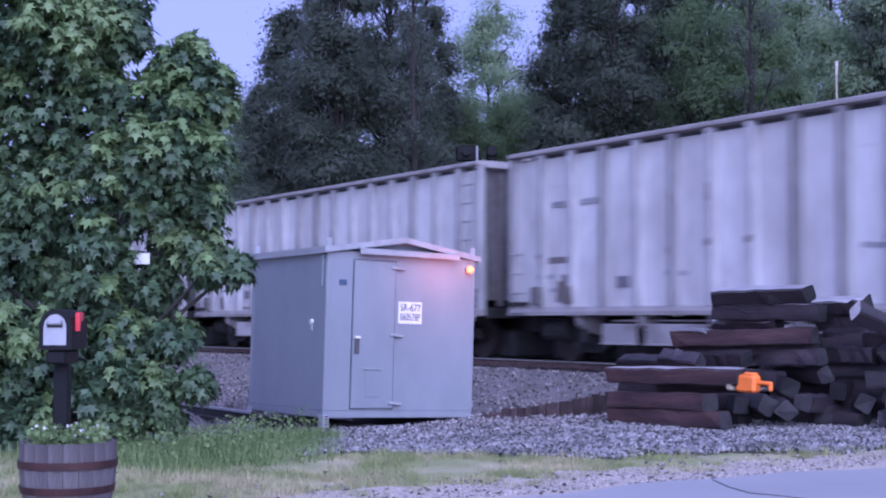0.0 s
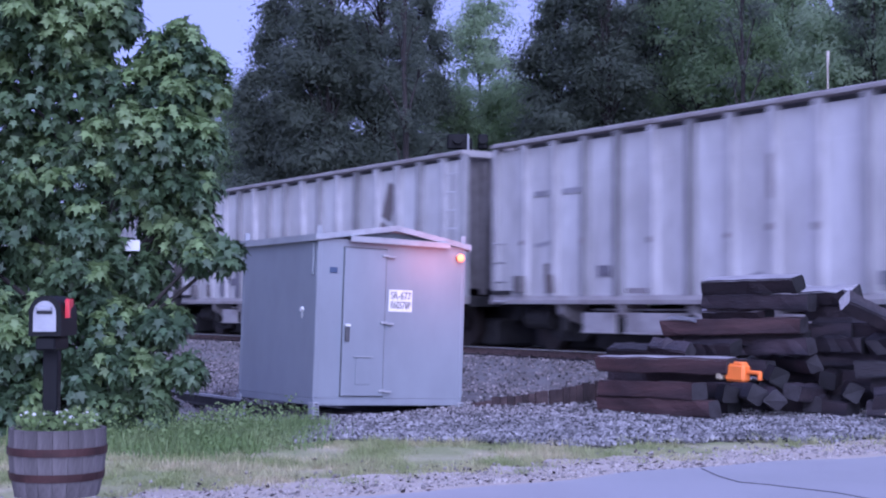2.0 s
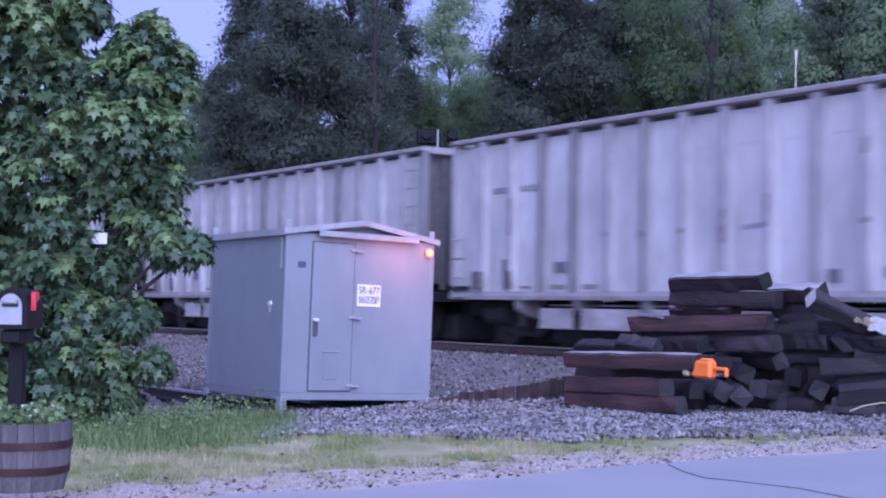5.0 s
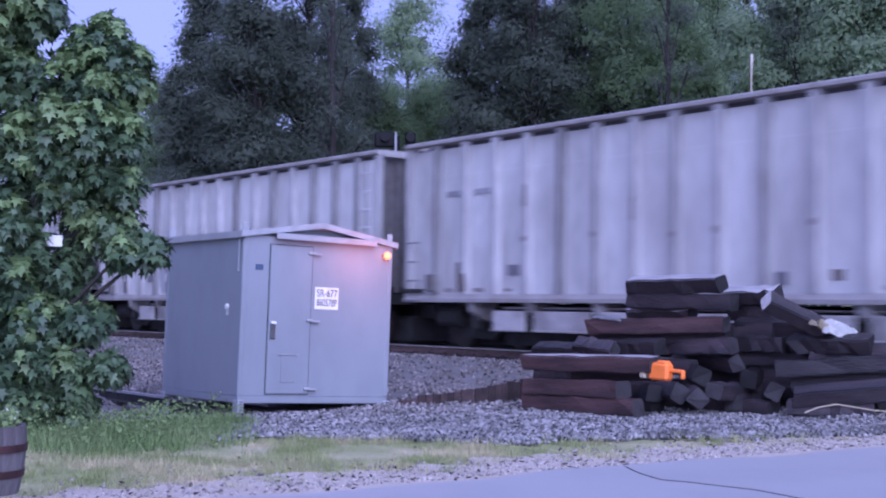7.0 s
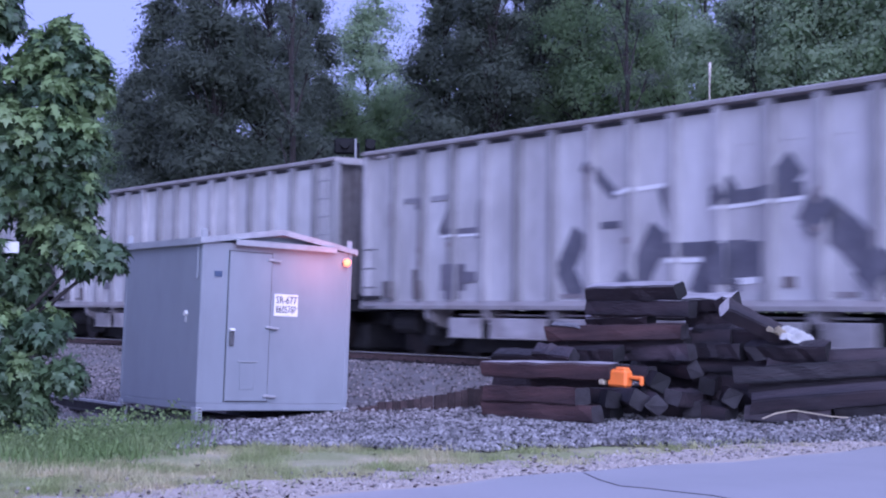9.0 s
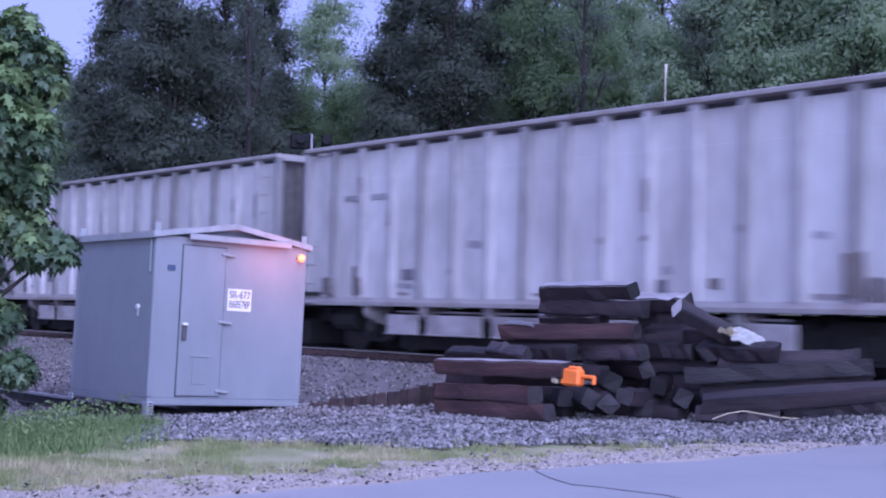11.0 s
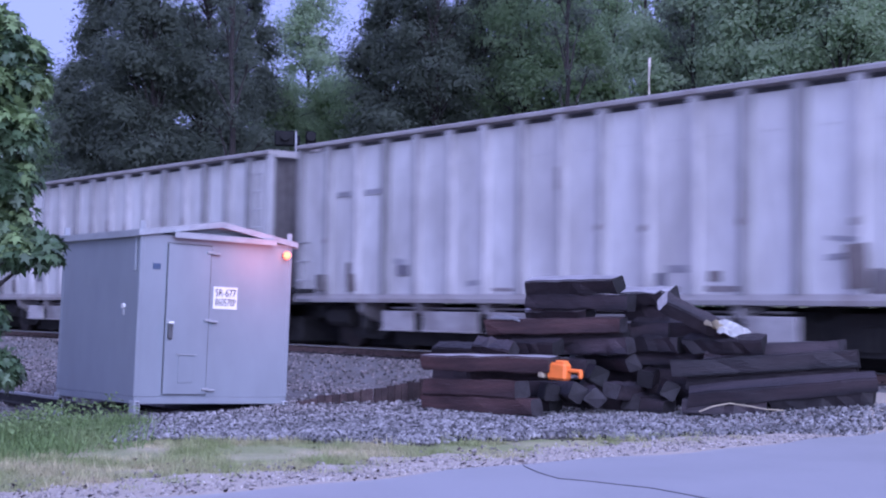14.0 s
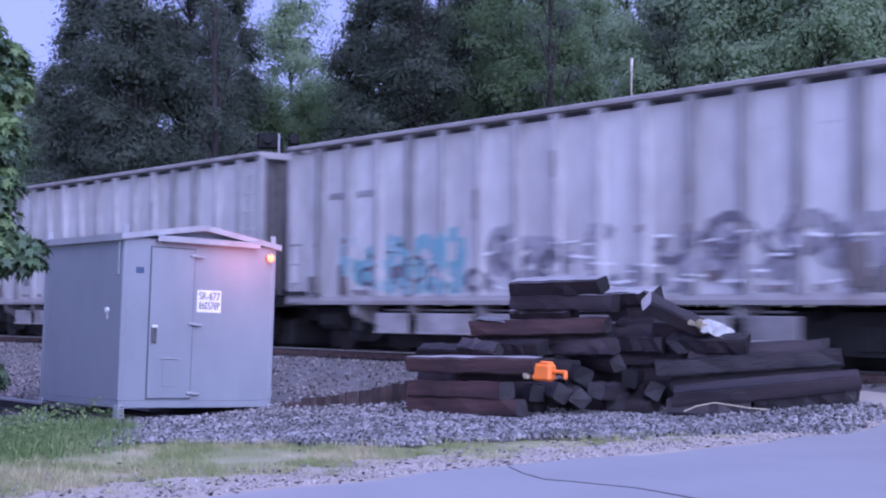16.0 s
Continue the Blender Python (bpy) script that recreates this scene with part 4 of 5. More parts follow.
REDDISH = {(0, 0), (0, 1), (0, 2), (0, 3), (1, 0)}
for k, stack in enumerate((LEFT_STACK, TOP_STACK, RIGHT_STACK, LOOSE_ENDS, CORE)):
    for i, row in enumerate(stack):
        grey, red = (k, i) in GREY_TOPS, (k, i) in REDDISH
        old_sleeper(*row, worn=grey, red=red, label="creosoted wooden sleeper, weathered grey top with painted sky sheen" if grey else "red-brown weathered wooden sleeper in a heap" if red else "dark creosoted wooden sleeper in a heap")


# ---- small things on and by the heap ----
def power_tool():
    """An orange tool left on the end of a sleeper."""
    m = pose(-13.04, 12.72, 0.585, 0, 2, 8)
    t = empty("orange_tool", m, "bright orange plastic power tool resting on the sleepers", "power tool")
    part("body", box(B(), (0.14, -0.10, 0.02), (0.30, 0.16, 0.22), bevel=0.03), M_ORANGE, t)
    part("cap", box(B(), (0.18, -0.10, 0.135), (0.16, 0.12, 0.05), bevel=0.02), M_ORANGE, t)
    part("arm", box(B(), (0.37, -0.10, 0.04), (0.26, 0.05, 0.05), bevel=0.015), M_ORANGE, t)
    part("grip", box(B(), (0.48, -0.10, 0.0), (0.05, 0.06, 0.11), bevel=0.015), M_ORANGE, t)
    part("paint_splash", box(B(), (-0.09, -0.10, 0.0), (0.10, 0.19, 0.16), bevel=0.02), M_ROPE, t, "pale chalky smear")


def crumpled(name, m, a, b, seed, label, mat, flat=1.0):
    bm = B()
    r = random.Random(seed)
    g = [[bm.verts.new((a * (i / 9 - 0.5), b * (j / 5 - 0.5) * (1 - 0.3 * abs(i / 9 - 0.5)), flat * (r.uniform(-0.02, 0.02) + 0.06 * math.sin(i * 0.9) * math.sin(j * 1.3) - 0.35 * a * (i / 9) ** 2))) for j in range(6)] for i in range(10)]
    for i in range(9):
        for j in range(5):
            bm.faces.new((g[i][j], g[i + 1][j], g[i + 1][j + 1], g[i][j + 1]))
    bmesh.ops.solidify(bm, geom=bm.faces[:], thickness=0.012)
    o = part(name, bm, mat)
    o.matrix_basis = m
    return tagged(o, label, "plastic sheet")


def hose():
    pts = [(-11.64, 13.88, 0.12), (-11.53, 14.01, 0.19), (-11.39, 14.17, 0.23), (-11.25, 14.34, 0.20), (-11.09, 14.53, 0.16), (-10.96, 14.69, 0.15)]
    tagged(part("pale_hose", tube(B(), pts, 0.008, 6), M_ROPE), "thin pale hose curling on the gravel", "hose")


def board_edge():
    """Low edging of short dark boards at the foot of the track bed, rising from the hut."""
    edge = empty("board_edging", pose(-16.62, 11.15, 0.0), "low edging of short dark upright boards at the gravel bank", "edging")
    r = random.Random(8)
    for k in range(22):
        h = 0.07 + 0.28 * k / 21 + r.uniform(-0.02, 0.02)
        part("board", box(B(), (r.uniform(-0.02, 0.02) + 0.012 * k, 0.05 + 0.115 * k, h / 2 - 0.02), (0.05, 0.112, h + 0.04), bevel=0.006), M_BOARD, edge)
    o = part("old_rail", prism(B(), [(0.75 * a, b) for a, b in RAIL], 0, -6.0, -2.4), M_TRUCK)
    part("rail_head", box(B(), (-4.2, 0, 0.155), (3.6, 0.062, 0.034)), M_SILVER, o, "pale worn rail head")
    o.matrix_basis = pose(-15.9, 8.4, -0.07)
    tagged(o, "length of dark scrap rail lying beside the hut", "rail")


power_tool(), hose(), board_edge()
crumpled("plastic_bag", pose(-11.86, 14.84, 1.17, 38, 6, 38), 0.44, 0.30, 3, "crumpled white plastic sheet lying on the sleepers", M_WHITE)
crumpled("paper_bag", pose(-12.03, 14.64, 1.235, 30, 6, 30), 0.26, 0.16, 5, "small cream paper scrap on the sleepers", M_ROPE)
# thin grey sheet standing in for the pale worn end of a sleeper
crumpled("plastic_scrap", pose(-15.0, 13.66, 1.272, 18, 0, 14), 0.5, 0.16, 7, "greyish patch standing in for a worn sleeper end", M_SILVER, 0.3)


# ---- mailbox, planter ----
def place(lat, fwd, z=0.0, turn=0.0):
    """A pose lat metres to the right and fwd metres ahead of the first view."""
    return pose(0, 0, 0, 0, 0, 57.7) @ pose(lat, fwd, z, 0, 0, turn)


def planter(m):
    tub = empty("barrel_planter", m, "weathered half-barrel planter with rusty hoops", "planter")
    n, h = 20, 0.44
    def rad(z):
        return 0.272 + 0.042 * (z / h) + 0.02 * math.sin(math.pi * z / h)
    stave = None
    for k in range(n):
        if stave is None:
            bm = B()
            w = math.pi / n * 0.97
            vs = []
            for z in (0.0, h * 0.35, h * 0.7, h):
                r = rad(z)
                vs.append([bm.verts.new((q * math.cos(a), q * math.sin(a), z)) for q, a in ((r, -w), (r, w), (r - 0.028, w), (r - 0.028, -w))])
            for p, q in zip(vs, vs[1:]):
                for i in range(4):
                    bm.faces.new((p[i], p[(i + 1) % 4], q[(i + 1) % 4], q[i]))
            bm.faces.new(vs[0][::-1]), bm.faces.new(vs[-1])
            stave = bpy.data.meshes.new("stave")
            bm.to_mesh(stave), bm.free()
        o = part_of("stave", stave, M_STAVE, tub)
        o.rotation_euler = (0, 0, 2 * math.pi * k / n)
    for z in (0.11, 0.275):
        bm = lathe(B(), [(rad(z) + 0.001, z), (rad(z) + 0.006, z), (rad(z + 0.05) + 0.006, z + 0.05), (rad(z + 0.05) + 0.001, z + 0.05)], 40)
        part("hoop", bm, M_HOOP, tub, "rust-red iron hoop")
    part("soil", rod(B(), (0, 0, 0.36), (0, 0, 0.39), rad(0.38) - 0.025, seg=24), M_SOIL, tub)
    return tub


def plant_in(m):
    rng = np.random.default_rng(3)
    n = 700
    a, r = rng.uniform(0, 6.283, n), 0.27 * np.sqrt(rng.random(n))
    p = np.stack([r * np.cos(a), r * np.sin(a), 0.40 + rng.random(n) ** 1.6 * 0.15], 1)
    me = scatter_mesh("foliage", LEAF5, [tuple(range(10))], p, frames_of(rng, n, np.array([[0, 0, 0.7]])), rng.uniform(0.02, 0.045, n))
    bed = tagged(part_of("bedding_plant", me, M_WEED), "low green plants with small white flowers in the planter", "plant", kind="stuff")
    bed.matrix_basis = m
    n = 48
    a, r = rng.uniform(0, 6.283, n), 0.25 * np.sqrt(rng.random(n))
    p = np.stack([r * np.cos(a), r * np.sin(a), 0.47 + rng.random(n) * 0.08], 1)
    me = scatter_mesh("flower", LEAF5, [tuple(range(10))], p, frames_of(rng, n, np.array([[0, 0, 0.5]])), rng.uniform(0.018, 0.028, n))
    part_of("flower", me, M_WHITE, bed, "small white flowers")
    return bed


def mailbox(m):
    box_ = empty("mailbox", m, "black mailbox with silver door and red flag on post", "mailbox")
    part("post", box(B(), (0, 0.22, 0.52), (0.10, 0.10, 1.04), bevel=0.008), M_BLACK, box_)
    part("bracket", box(B(), (0, 0.22, 1.02), (0.13, 0.40, 0.09), bevel=0.012), M_BLACK, box_)
    arch = [(0.105 * math.cos(a), 0.15 + 0.115 * math.sin(a)) for a in [math.pi * k / 14 for k in range(15)]]
    prof = [(-0.105, 0.0)] + [(0.105, 0.0)] + arch[0:]
    body = part("body", prism(B(), [(a, 1.07 + b) for a, b in [(0.105, 0.0)] + arch + [(-0.105, 0.0)]], 1, 0.0, 0.48), M_BLACK, box_)
    small = [(a * 0.70, 1.07 + 0.03 + b * 0.76) for a, b in [(0.105, 0.0)] + arch + [(-0.105, 0.0)]]
    door = part("door", prism(B(), small, 1, -0.012, -0.001), M_SILVER, box_, "silver-grey door")
    part("pull", box(B(), (0, -0.028, 1.25), (0.10, 0.035, 0.035), bevel=0.01), M_SILVER, door)
    part("pull_slot", box(B(), (0, -0.016, 1.225), (0.10, 0.01, 0.02)), M_DARK, door)
    flag = part("flag", prism(B(), [(0.10, 1.19), (0.10, 1.30), (0.12, 1.315), (0.22, 1.315), (0.22, 1.265), (0.14, 1.25), (0.13, 1.19)], 0, 0.107, 0.135), M_RED, box_, "raised red flag")
    return box_


LEAF5 = [(0, 0, 0), (0.42, 0.12, 0.03), (0.26, 0.34, 0.02), (0.62, 0.66, -0.03), (0.20, 0.62, 0.0), (0, 1.15, -0.10), (-0.20, 0.62, 0.0), (-0.62, 0.66, -0.03), (-0.26, 0.34, 0.02), (-0.42, 0.12, 0.03)]
planter(place(-2.48, 9.4, 0.155))
plant_in(place(-2.48, 9.4, 0.155))
mailbox(place(-2.535, 9.25, 0.13, 2))


# ---- trees ----
CARD = [(-0.5, 0.0, 0), (0.05, -0.5, 0.05), (0.5, 0.05, 0), (-0.05, 0.55, -0.05)]
TRI = [(-0.5, -0.3, 0), (0.5, -0.25, 0.05), (0.05, 0.65, -0.05)]
NEEDLE = [(0, -0.6, 0), (0.22, 0.05, 0.04), (0, 0.7, -0.05), (-0.22, -0.05, 0.04)]



def trunk_mesh(rng, h, r, lean=0.15):
    n = 9
    pts = []
    dx, dy = rng.normal() * lean, rng.normal() * lean
    for i in range(n):
        u = i / (n - 1)
        pts.append((dx * u * u + 0.05 * rng.normal() * u, dy * u * u + 0.05 * rng.normal() * u, -0.1 + h * u))
    rad = [r * (1.25 if i == 0 else 1) * (1 - 0.88 * i / (n - 1)) for i in range(n)]
    return pts, rad


def tree(name, m, h, lobes, leaves, size, mat, label, seed, shape=CARD, faces=((0, 1, 2, 3),), trunk=0.16, clump=0.3, droop=0.3, category="tree", per=40, inner=0.0, spread=0.3, deep_at=0.5):
    """A tapered trunk with limbs to each lobe of the crown; leaves hang in clumps round the lobes' surface."""
    rng = np.random.default_rng(seed)
    t = empty(name, m, label, category)
    pts, rad = trunk_mesh(rng, h, trunk)
    part("trunk", tube(B(), pts, rad, 9), M_BARK, t)
    limbs = B()
    centres, dirs = [], []
    lob = np.array(lobes, float)
    vol = lob[:, 3] * lob[:, 4] * lob[:, 5]
    prob = vol ** 0.5 / np.sum(vol ** 0.5)
    for x, y, z, a, b, c in lobes:
        zz = max(0.2, min(h * 0.95, z - 0.5 * math.hypot(x, y) - 0.2 * c))
        k = min(len(pts) - 1, int(zz / h * (len(pts) - 1)))
        s, e = Vector(pts[k]), Vector((x, y, z))
        mid = (s + e) / 2 + Vector((0, 0, 0.1 * (e - s).length))
        tube(limbs, [s, mid, e], [max(0.012, rad[k] * 0.45), max(0.01, rad[k] * 0.3), 0.012], 5)
        for q in range(4):
            o = Vector(rng.normal(size=3)).normalized()
            tip = e + Vector((o.x * a, o.y * b, o.z * c)) * 0.85
            tube(limbs, [mid.lerp(e, 0.5), (mid.lerp(e, 0.5) + tip) / 2 + Vector((0, 0, 0.05)), tip], [0.02, 0.013, 0.006], 4)
    tagged(part("branching", limbs, M_BARK, t), kind="stuff")
    nc = max(1, leaves // per)
    pick = rng.choice(len(lob), nc, p=prob)
    d = rng.normal(size=(nc, 3))
    d /= np.linalg.norm(d, axis=1)[:, None]
    rr = rng.uniform(0.5, 1.08, (nc, 1))
    c = lob[pick, :3] + d * rr * lob[pick, 3:]
    c[:, 2] = np.maximum(c[:, 2], 0.15)
    own = np.repeat(np.arange(nc), per)
    jit = rng.normal(size=(nc * per, 3)) * clump * np.array([1, 1, 0.65])
    p = c[own] + jit
    p[:, 2] = np.maximum(p[:, 2], 0.04)
    nrm = d[own] * 0.8 + jit / clump * 0.3 + np.array([0, 0, 0.75])
    f = frames_of(rng, len(p), nrm, spread)
    if droop:
        # the tip of each leaf hangs down and outwards
        zax = f[:, 2]
        down = np.array([0, 0, -1.0]) * droop + d[own] * 0.4 + rng.normal(size=(len(p), 3)) * 0.35
        yax = down - zax * np.sum(down * zax, 1)[:, None]
        yax /= np.linalg.norm(yax, axis=1)[:, None] + 1e-9
        f = np.stack([np.cross(yax, zax), yax, zax], 1)
    grow = rng.uniform(0.6, 1.3, len(p))
    if inner:
        # larger, shaded leaves fill the inside of the crown
        deep = rng.random(len(p)) < 0.14
        p = np.where(deep[:, None], lob[pick[own], :3] + (p - lob[pick[own], :3]) * deep_at, p)
        grow = np.where(deep, inner, grow)
    me = scatter_mesh("crown", shape, faces, p, f, size * grow)
    part_of("crown", me, mat, t)
    return t


def sweetgum():
    """A young tree whose leaves hang like mops from the tips of its twigs; new shoots are paler, with the light on
    clump tops put into their colour.
    """
    rng = np.random.default_rng(11)
    t = empty("sweetgum_tree", place(-3.6, 15.4, 0.0), "leafy young broadleaf tree with drooping star-shaped leaves", "tree")
    pts, rad = trunk_mesh(rng, 5.6, 0.11)
    part("trunk", tube(B(), pts, rad, 9), M_BARK, t)
    # tiers of boughs: height, then sideways place and half-width of each
    tiers = [
        (5.6, (-0.7, 0.45), (-1.5, 0.5)), (5.0, (-1.0, 0.6), (-0.05, 0.38)), (4.55, (-0.2, 0.48), (-0.85, 0.6), (-1.9, 0.6), (0.05, 0.30)), (4.28, (0.76, 0.27), (-0.55, 0.5)),
        (4.02, (0.70, 0.30), (0.97, 0.25), (-1.6, 0.6)), (3.75, (-0.85, 0.55), (-0.1, 0.45), (0.60, 0.42), (1.06, 0.20)),
        (3.2, (-1.0, 0.48), (-0.3, 0.45), (0.32, 0.40), (0.82, 0.36), (1.06, 0.20), (-1.9, 0.6)), (2.68, (-0.75, 0.55), (0.0, 0.45), (0.50, 0.36), (0.90, 0.27), (1.02, 0.15)),
        (2.22, (-0.85, 0.55), (-0.2, 0.34), (0.66, 0.28), (0.92, 0.26), (-1.7, 0.6)), (1.95, (1.33, 0.14), (1.08, 0.12)), (1.72, (-0.85, 0.55), (0.0, 0.48), (0.42, 0.26)),
        (1.2, (-0.9, 0.55), (-0.05, 0.48), (0.44, 0.26), (0.74, 0.18), (-1.8, 0.6)), (0.72, (0.0, 0.48), (0.48, 0.30), (-0.9, 0.55), (0.96, 0.12)), (0.35, (0.10, 0.48), (0.52, 0.26), (-0.9, 0.55)),
    ]
    limbs = B()
    centre, out, lobe = [], [], []
    for z, *boughs in tiers:
        for x, r in boughs:
            y = rng.uniform(-0.25, 0.25)
            k = min(7, int(max(0.2, z - 0.5 * abs(x) - 0.3) / 5.6 * 8))
            s, e = Vector(pts[k]), Vector((x, y, z))
            mid = (s + e) / 2 + Vector((0, 0, 0.12))
            tube(limbs, [s, mid, e], [rad[k] * 0.45, rad[k] * 0.3, 0.012], 5)
            n = int(20 + 130 * r * r)
            d = rng.normal(size=(n, 3))
            d /= np.linalg.norm(d, axis=1)[:, None]
            c = np.array([x, y, z]) + d * rng.uniform(0.72, 1.08, (n, 1)) * np.array([r, max(0.32, r) * 1.05, r * 0.80])
            c[:, 2] = np.maximum(c[:, 2], 0.12)
            centre.append(c), out.append(d), lobe.append(np.tile([x, y, z], (n, 1)))
            for q in c[:6]:
                tube(limbs, [e, (e + Vector(q)) / 2 + Vector((0, 0, 0.03)), Vector(q)], [0.012, 0.008, 0.004], 4)
    tagged(part("branching", limbs, M_BARK, t), kind="stuff")
    centre, out, lobe = np.concatenate(centre), np.concatenate(out), np.concatenate(lobe)
    up = np.array([0, 0, 1.0])
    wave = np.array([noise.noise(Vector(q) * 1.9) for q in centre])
    # upward and higher clumps get the pale colour, painting their lit tops
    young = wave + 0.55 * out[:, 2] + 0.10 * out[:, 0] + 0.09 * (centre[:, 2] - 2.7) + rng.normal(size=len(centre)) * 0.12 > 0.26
    for name, pick, per, mat, label in (("crown", ~young, 15, M_LEAF, ""), ("young_shoot", young, 21, M_LEAF_YOUNG_LIT, "paler young leaves with lit clump tops painted in")):
        own = np.repeat(np.nonzero(pick)[0], per)
        m = len(own)
        a = rng.normal(size=(m, 3)) + out[own] * 0.7 + up * 0.35
        a /= np.linalg.norm(a, axis=1)[:, None]
        p = centre[own] + a * rng.uniform(0.02, 0.13, (m, 1))
        tip = a * 0.75 - up * rng.uniform(0.5, 1.3, (m, 1)) + rng.normal(size=(m, 3)) * 0.2
        tip /= np.linalg.norm(tip, axis=1)[:, None]
        nrm = a * 0.8 + up * 0.55 + rng.normal(size=(m, 3)) * 0.22
        nrm -= tip * np.sum(nrm * tip, 1)[:, None]
        nrm /= np.linalg.norm(nrm, axis=1)[:, None]
        f = np.stack([np.cross(tip, nrm), tip, nrm], 1)
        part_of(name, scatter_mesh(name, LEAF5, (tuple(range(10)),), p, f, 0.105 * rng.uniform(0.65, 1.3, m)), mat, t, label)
    # leaves of the darker colour deep inside
    n = 5200
    own = rng.integers(0, len(centre), n)
    p = lobe[own] + (centre[own] - lobe[own]) * rng.uniform(0.2, 0.72, (n, 1)) + rng.normal(size=(n, 3)) * 0.05
    p[:, 2] = np.maximum(p[:, 2], 0.1)
    part_of("inner_leaves", scatter_mesh("inner_leaves", LEAF5, (tuple(range(10)),), p, frames_of(rng, n, np.array([[0, -0.3, 0.4]])), 0.15 * rng.uniform(0.7, 1.3, n)), M_LEAF, t)


sweetgum()


def lobes_round(rng, h, r, low=0.25, n=16):
    out = []
    for k in range(n):
        u = low + (1 - low) * (k + 0.5) / n
        w = r * math.sin(math.pi * min(0.97, 0.12 + 0.80 * (u - low) / (1 - low)) ** 0.8)
        a = rng.uniform(0, 6.283)
        q = w * rng.uniform(0.3, 0.75)
        s = rng.uniform(0.30, 0.5) * r
        out.append((q * math.cos(a), q * math.sin(a), h * u, s, s, s * 0.8))
    return out


def lobes_pine(rng, h, r, low=0.38, n=64):
    out = []
    for k in range(n):
        u = low + (1 - low) * (k + 0.5) / n
        w = r * (1.05 - 0.75 * (u - low) / (1 - low)) * rng.uniform(0.3, 1.15)
        a = k * 2.4 + rng.uniform(-0.4, 0.4)
        out.append((0.66 * w * math.cos(a), 0.66 * w * math.sin(a), h * u + rng.uniform(-0.4, 0.4), 0.36 * w + 0.1, 0.36 * w + 0.1, 0.24 * w + 0.12))
    return out


def px(u, d):
    """Sideways metres for a column of the first view at depth d."""
    return (u - 784) / 2500 * d


WOODS = [
    # column, depth, height, radius, kind
    (500, 46, 11.0, 2.0, "pine"), (590, 44, 13.5, 2.3, "pine"), (680, 46, 14.5, 2.4, "pine"), (755, 50, 13.0, 2.2, "pine"), (560, 54, 14.0, 2.6, "pine"),
    (440, 58, 10.5, 2.4, "far"), (380, 70, 12.0, 3.0, "far"), (300, 82, 12.5, 3.2, "far"), (200, 95, 14.0, 3.5, "far"), (80, 105, 15.0, 3.6, "far"), (-60, 115, 16.0, 4.0, "far"),
    (870, 58, 14.2, 2.7, "pale"), (800, 62, 10.5, 2.4, "far"), (930, 64, 11.0, 2.4, "far"), (825, 52, 9.6, 2.0, "far"), (900, 54, 9.8, 2.2, "far"), (945, 52, 9.6, 2.0, "far"),
    (1010, 46, 14.5, 2.2, "pine"), (1090, 44, 16.0, 2.4, "pine"), (1180, 47, 17.0, 2.5, "pine"), (1260, 44, 15.0, 2.2, "far"), (1130, 56, 18.0, 2.8, "pine"),
    (1330, 42, 11.0, 2.2, "far"), (1420, 46, 11.5, 2.4, "far"), (1500, 40, 9.8, 2.0, "pale"), (1600, 38, 10.6, 2.1, "pale"), (1690, 36, 11.5, 2.2, "pale"), (1760, 36, 10.5, 2.0, "far"), (1560, 57, 19.0, 2.6, "pine"),
    (1850, 34, 13.0, 2.3, "pale"), (1950, 34, 13.5, 2.4, "pale"), (1480, 55, 19.0, 3.2, "far"), (1640, 50, 18.5, 3.2, "far"), (1800, 48, 18.0, 3.2, "far"), (1960, 46, 18.0, 3.2, "far"),
    (1300, 58, 19.0, 3.0, "pine"), (1332, 38, 15.0, 1.3, "bare"), (735, 41, 14.0, 1.3, "bare"), (1560, 38, 15.0, 1.0, "bare"), (2080, 34, 13.0, 2.5, "far"),
    (1220, 66, 21.0, 3.6, "back"), (1370, 66, 22.0, 3.6, "back"), (1530, 64, 22.0, 3.6, "back"), (1690, 62, 21.0, 3.6, "back"), (1850, 60, 21.0, 3.6, "back"), (2010, 58, 20.0, 3.6, "back"), (1040, 66, 19.0, 3.4, "back"), (620, 66, 15.0, 3.2, "back"),
]
for k, (u, d, h, r, kind) in enumerate(WOODS):
    rng = np.random.default_rng(100 + k)
    m = place(px(u, d), d)
    m.translation.z = lay(m.translation.x, m.translation.y) - 0.05
    h = min(h, 1.4 + 0.30 * d)
    if kind == "pine":
        tree("pine_tree", m, h, lobes_pine(rng, h, r), 30000, 0.12, M_PINE, "tall dark-needled pine tree in the wood behind the track", 200 + k, shape=NEEDLE,
             trunk=0.2, clump=0.26, droop=0.0, per=44, inner=2.2)
    elif kind == "bare":
        tree("pine_tree", m, h, lobes_pine(rng, h, r, 0.45, 16), 3500, 0.11, M_PINE, "thin dark pine with a bare trunk before the wood", 200 + k, shape=NEEDLE,
             trunk=0.15, clump=0.2, droop=0.0, per=44)
    else:
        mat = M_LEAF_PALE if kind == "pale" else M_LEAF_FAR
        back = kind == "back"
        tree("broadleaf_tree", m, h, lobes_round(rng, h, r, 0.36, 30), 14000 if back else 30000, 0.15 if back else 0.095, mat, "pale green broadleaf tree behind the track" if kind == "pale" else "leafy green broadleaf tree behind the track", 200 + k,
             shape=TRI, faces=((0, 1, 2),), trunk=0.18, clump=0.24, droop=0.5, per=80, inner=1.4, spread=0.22)


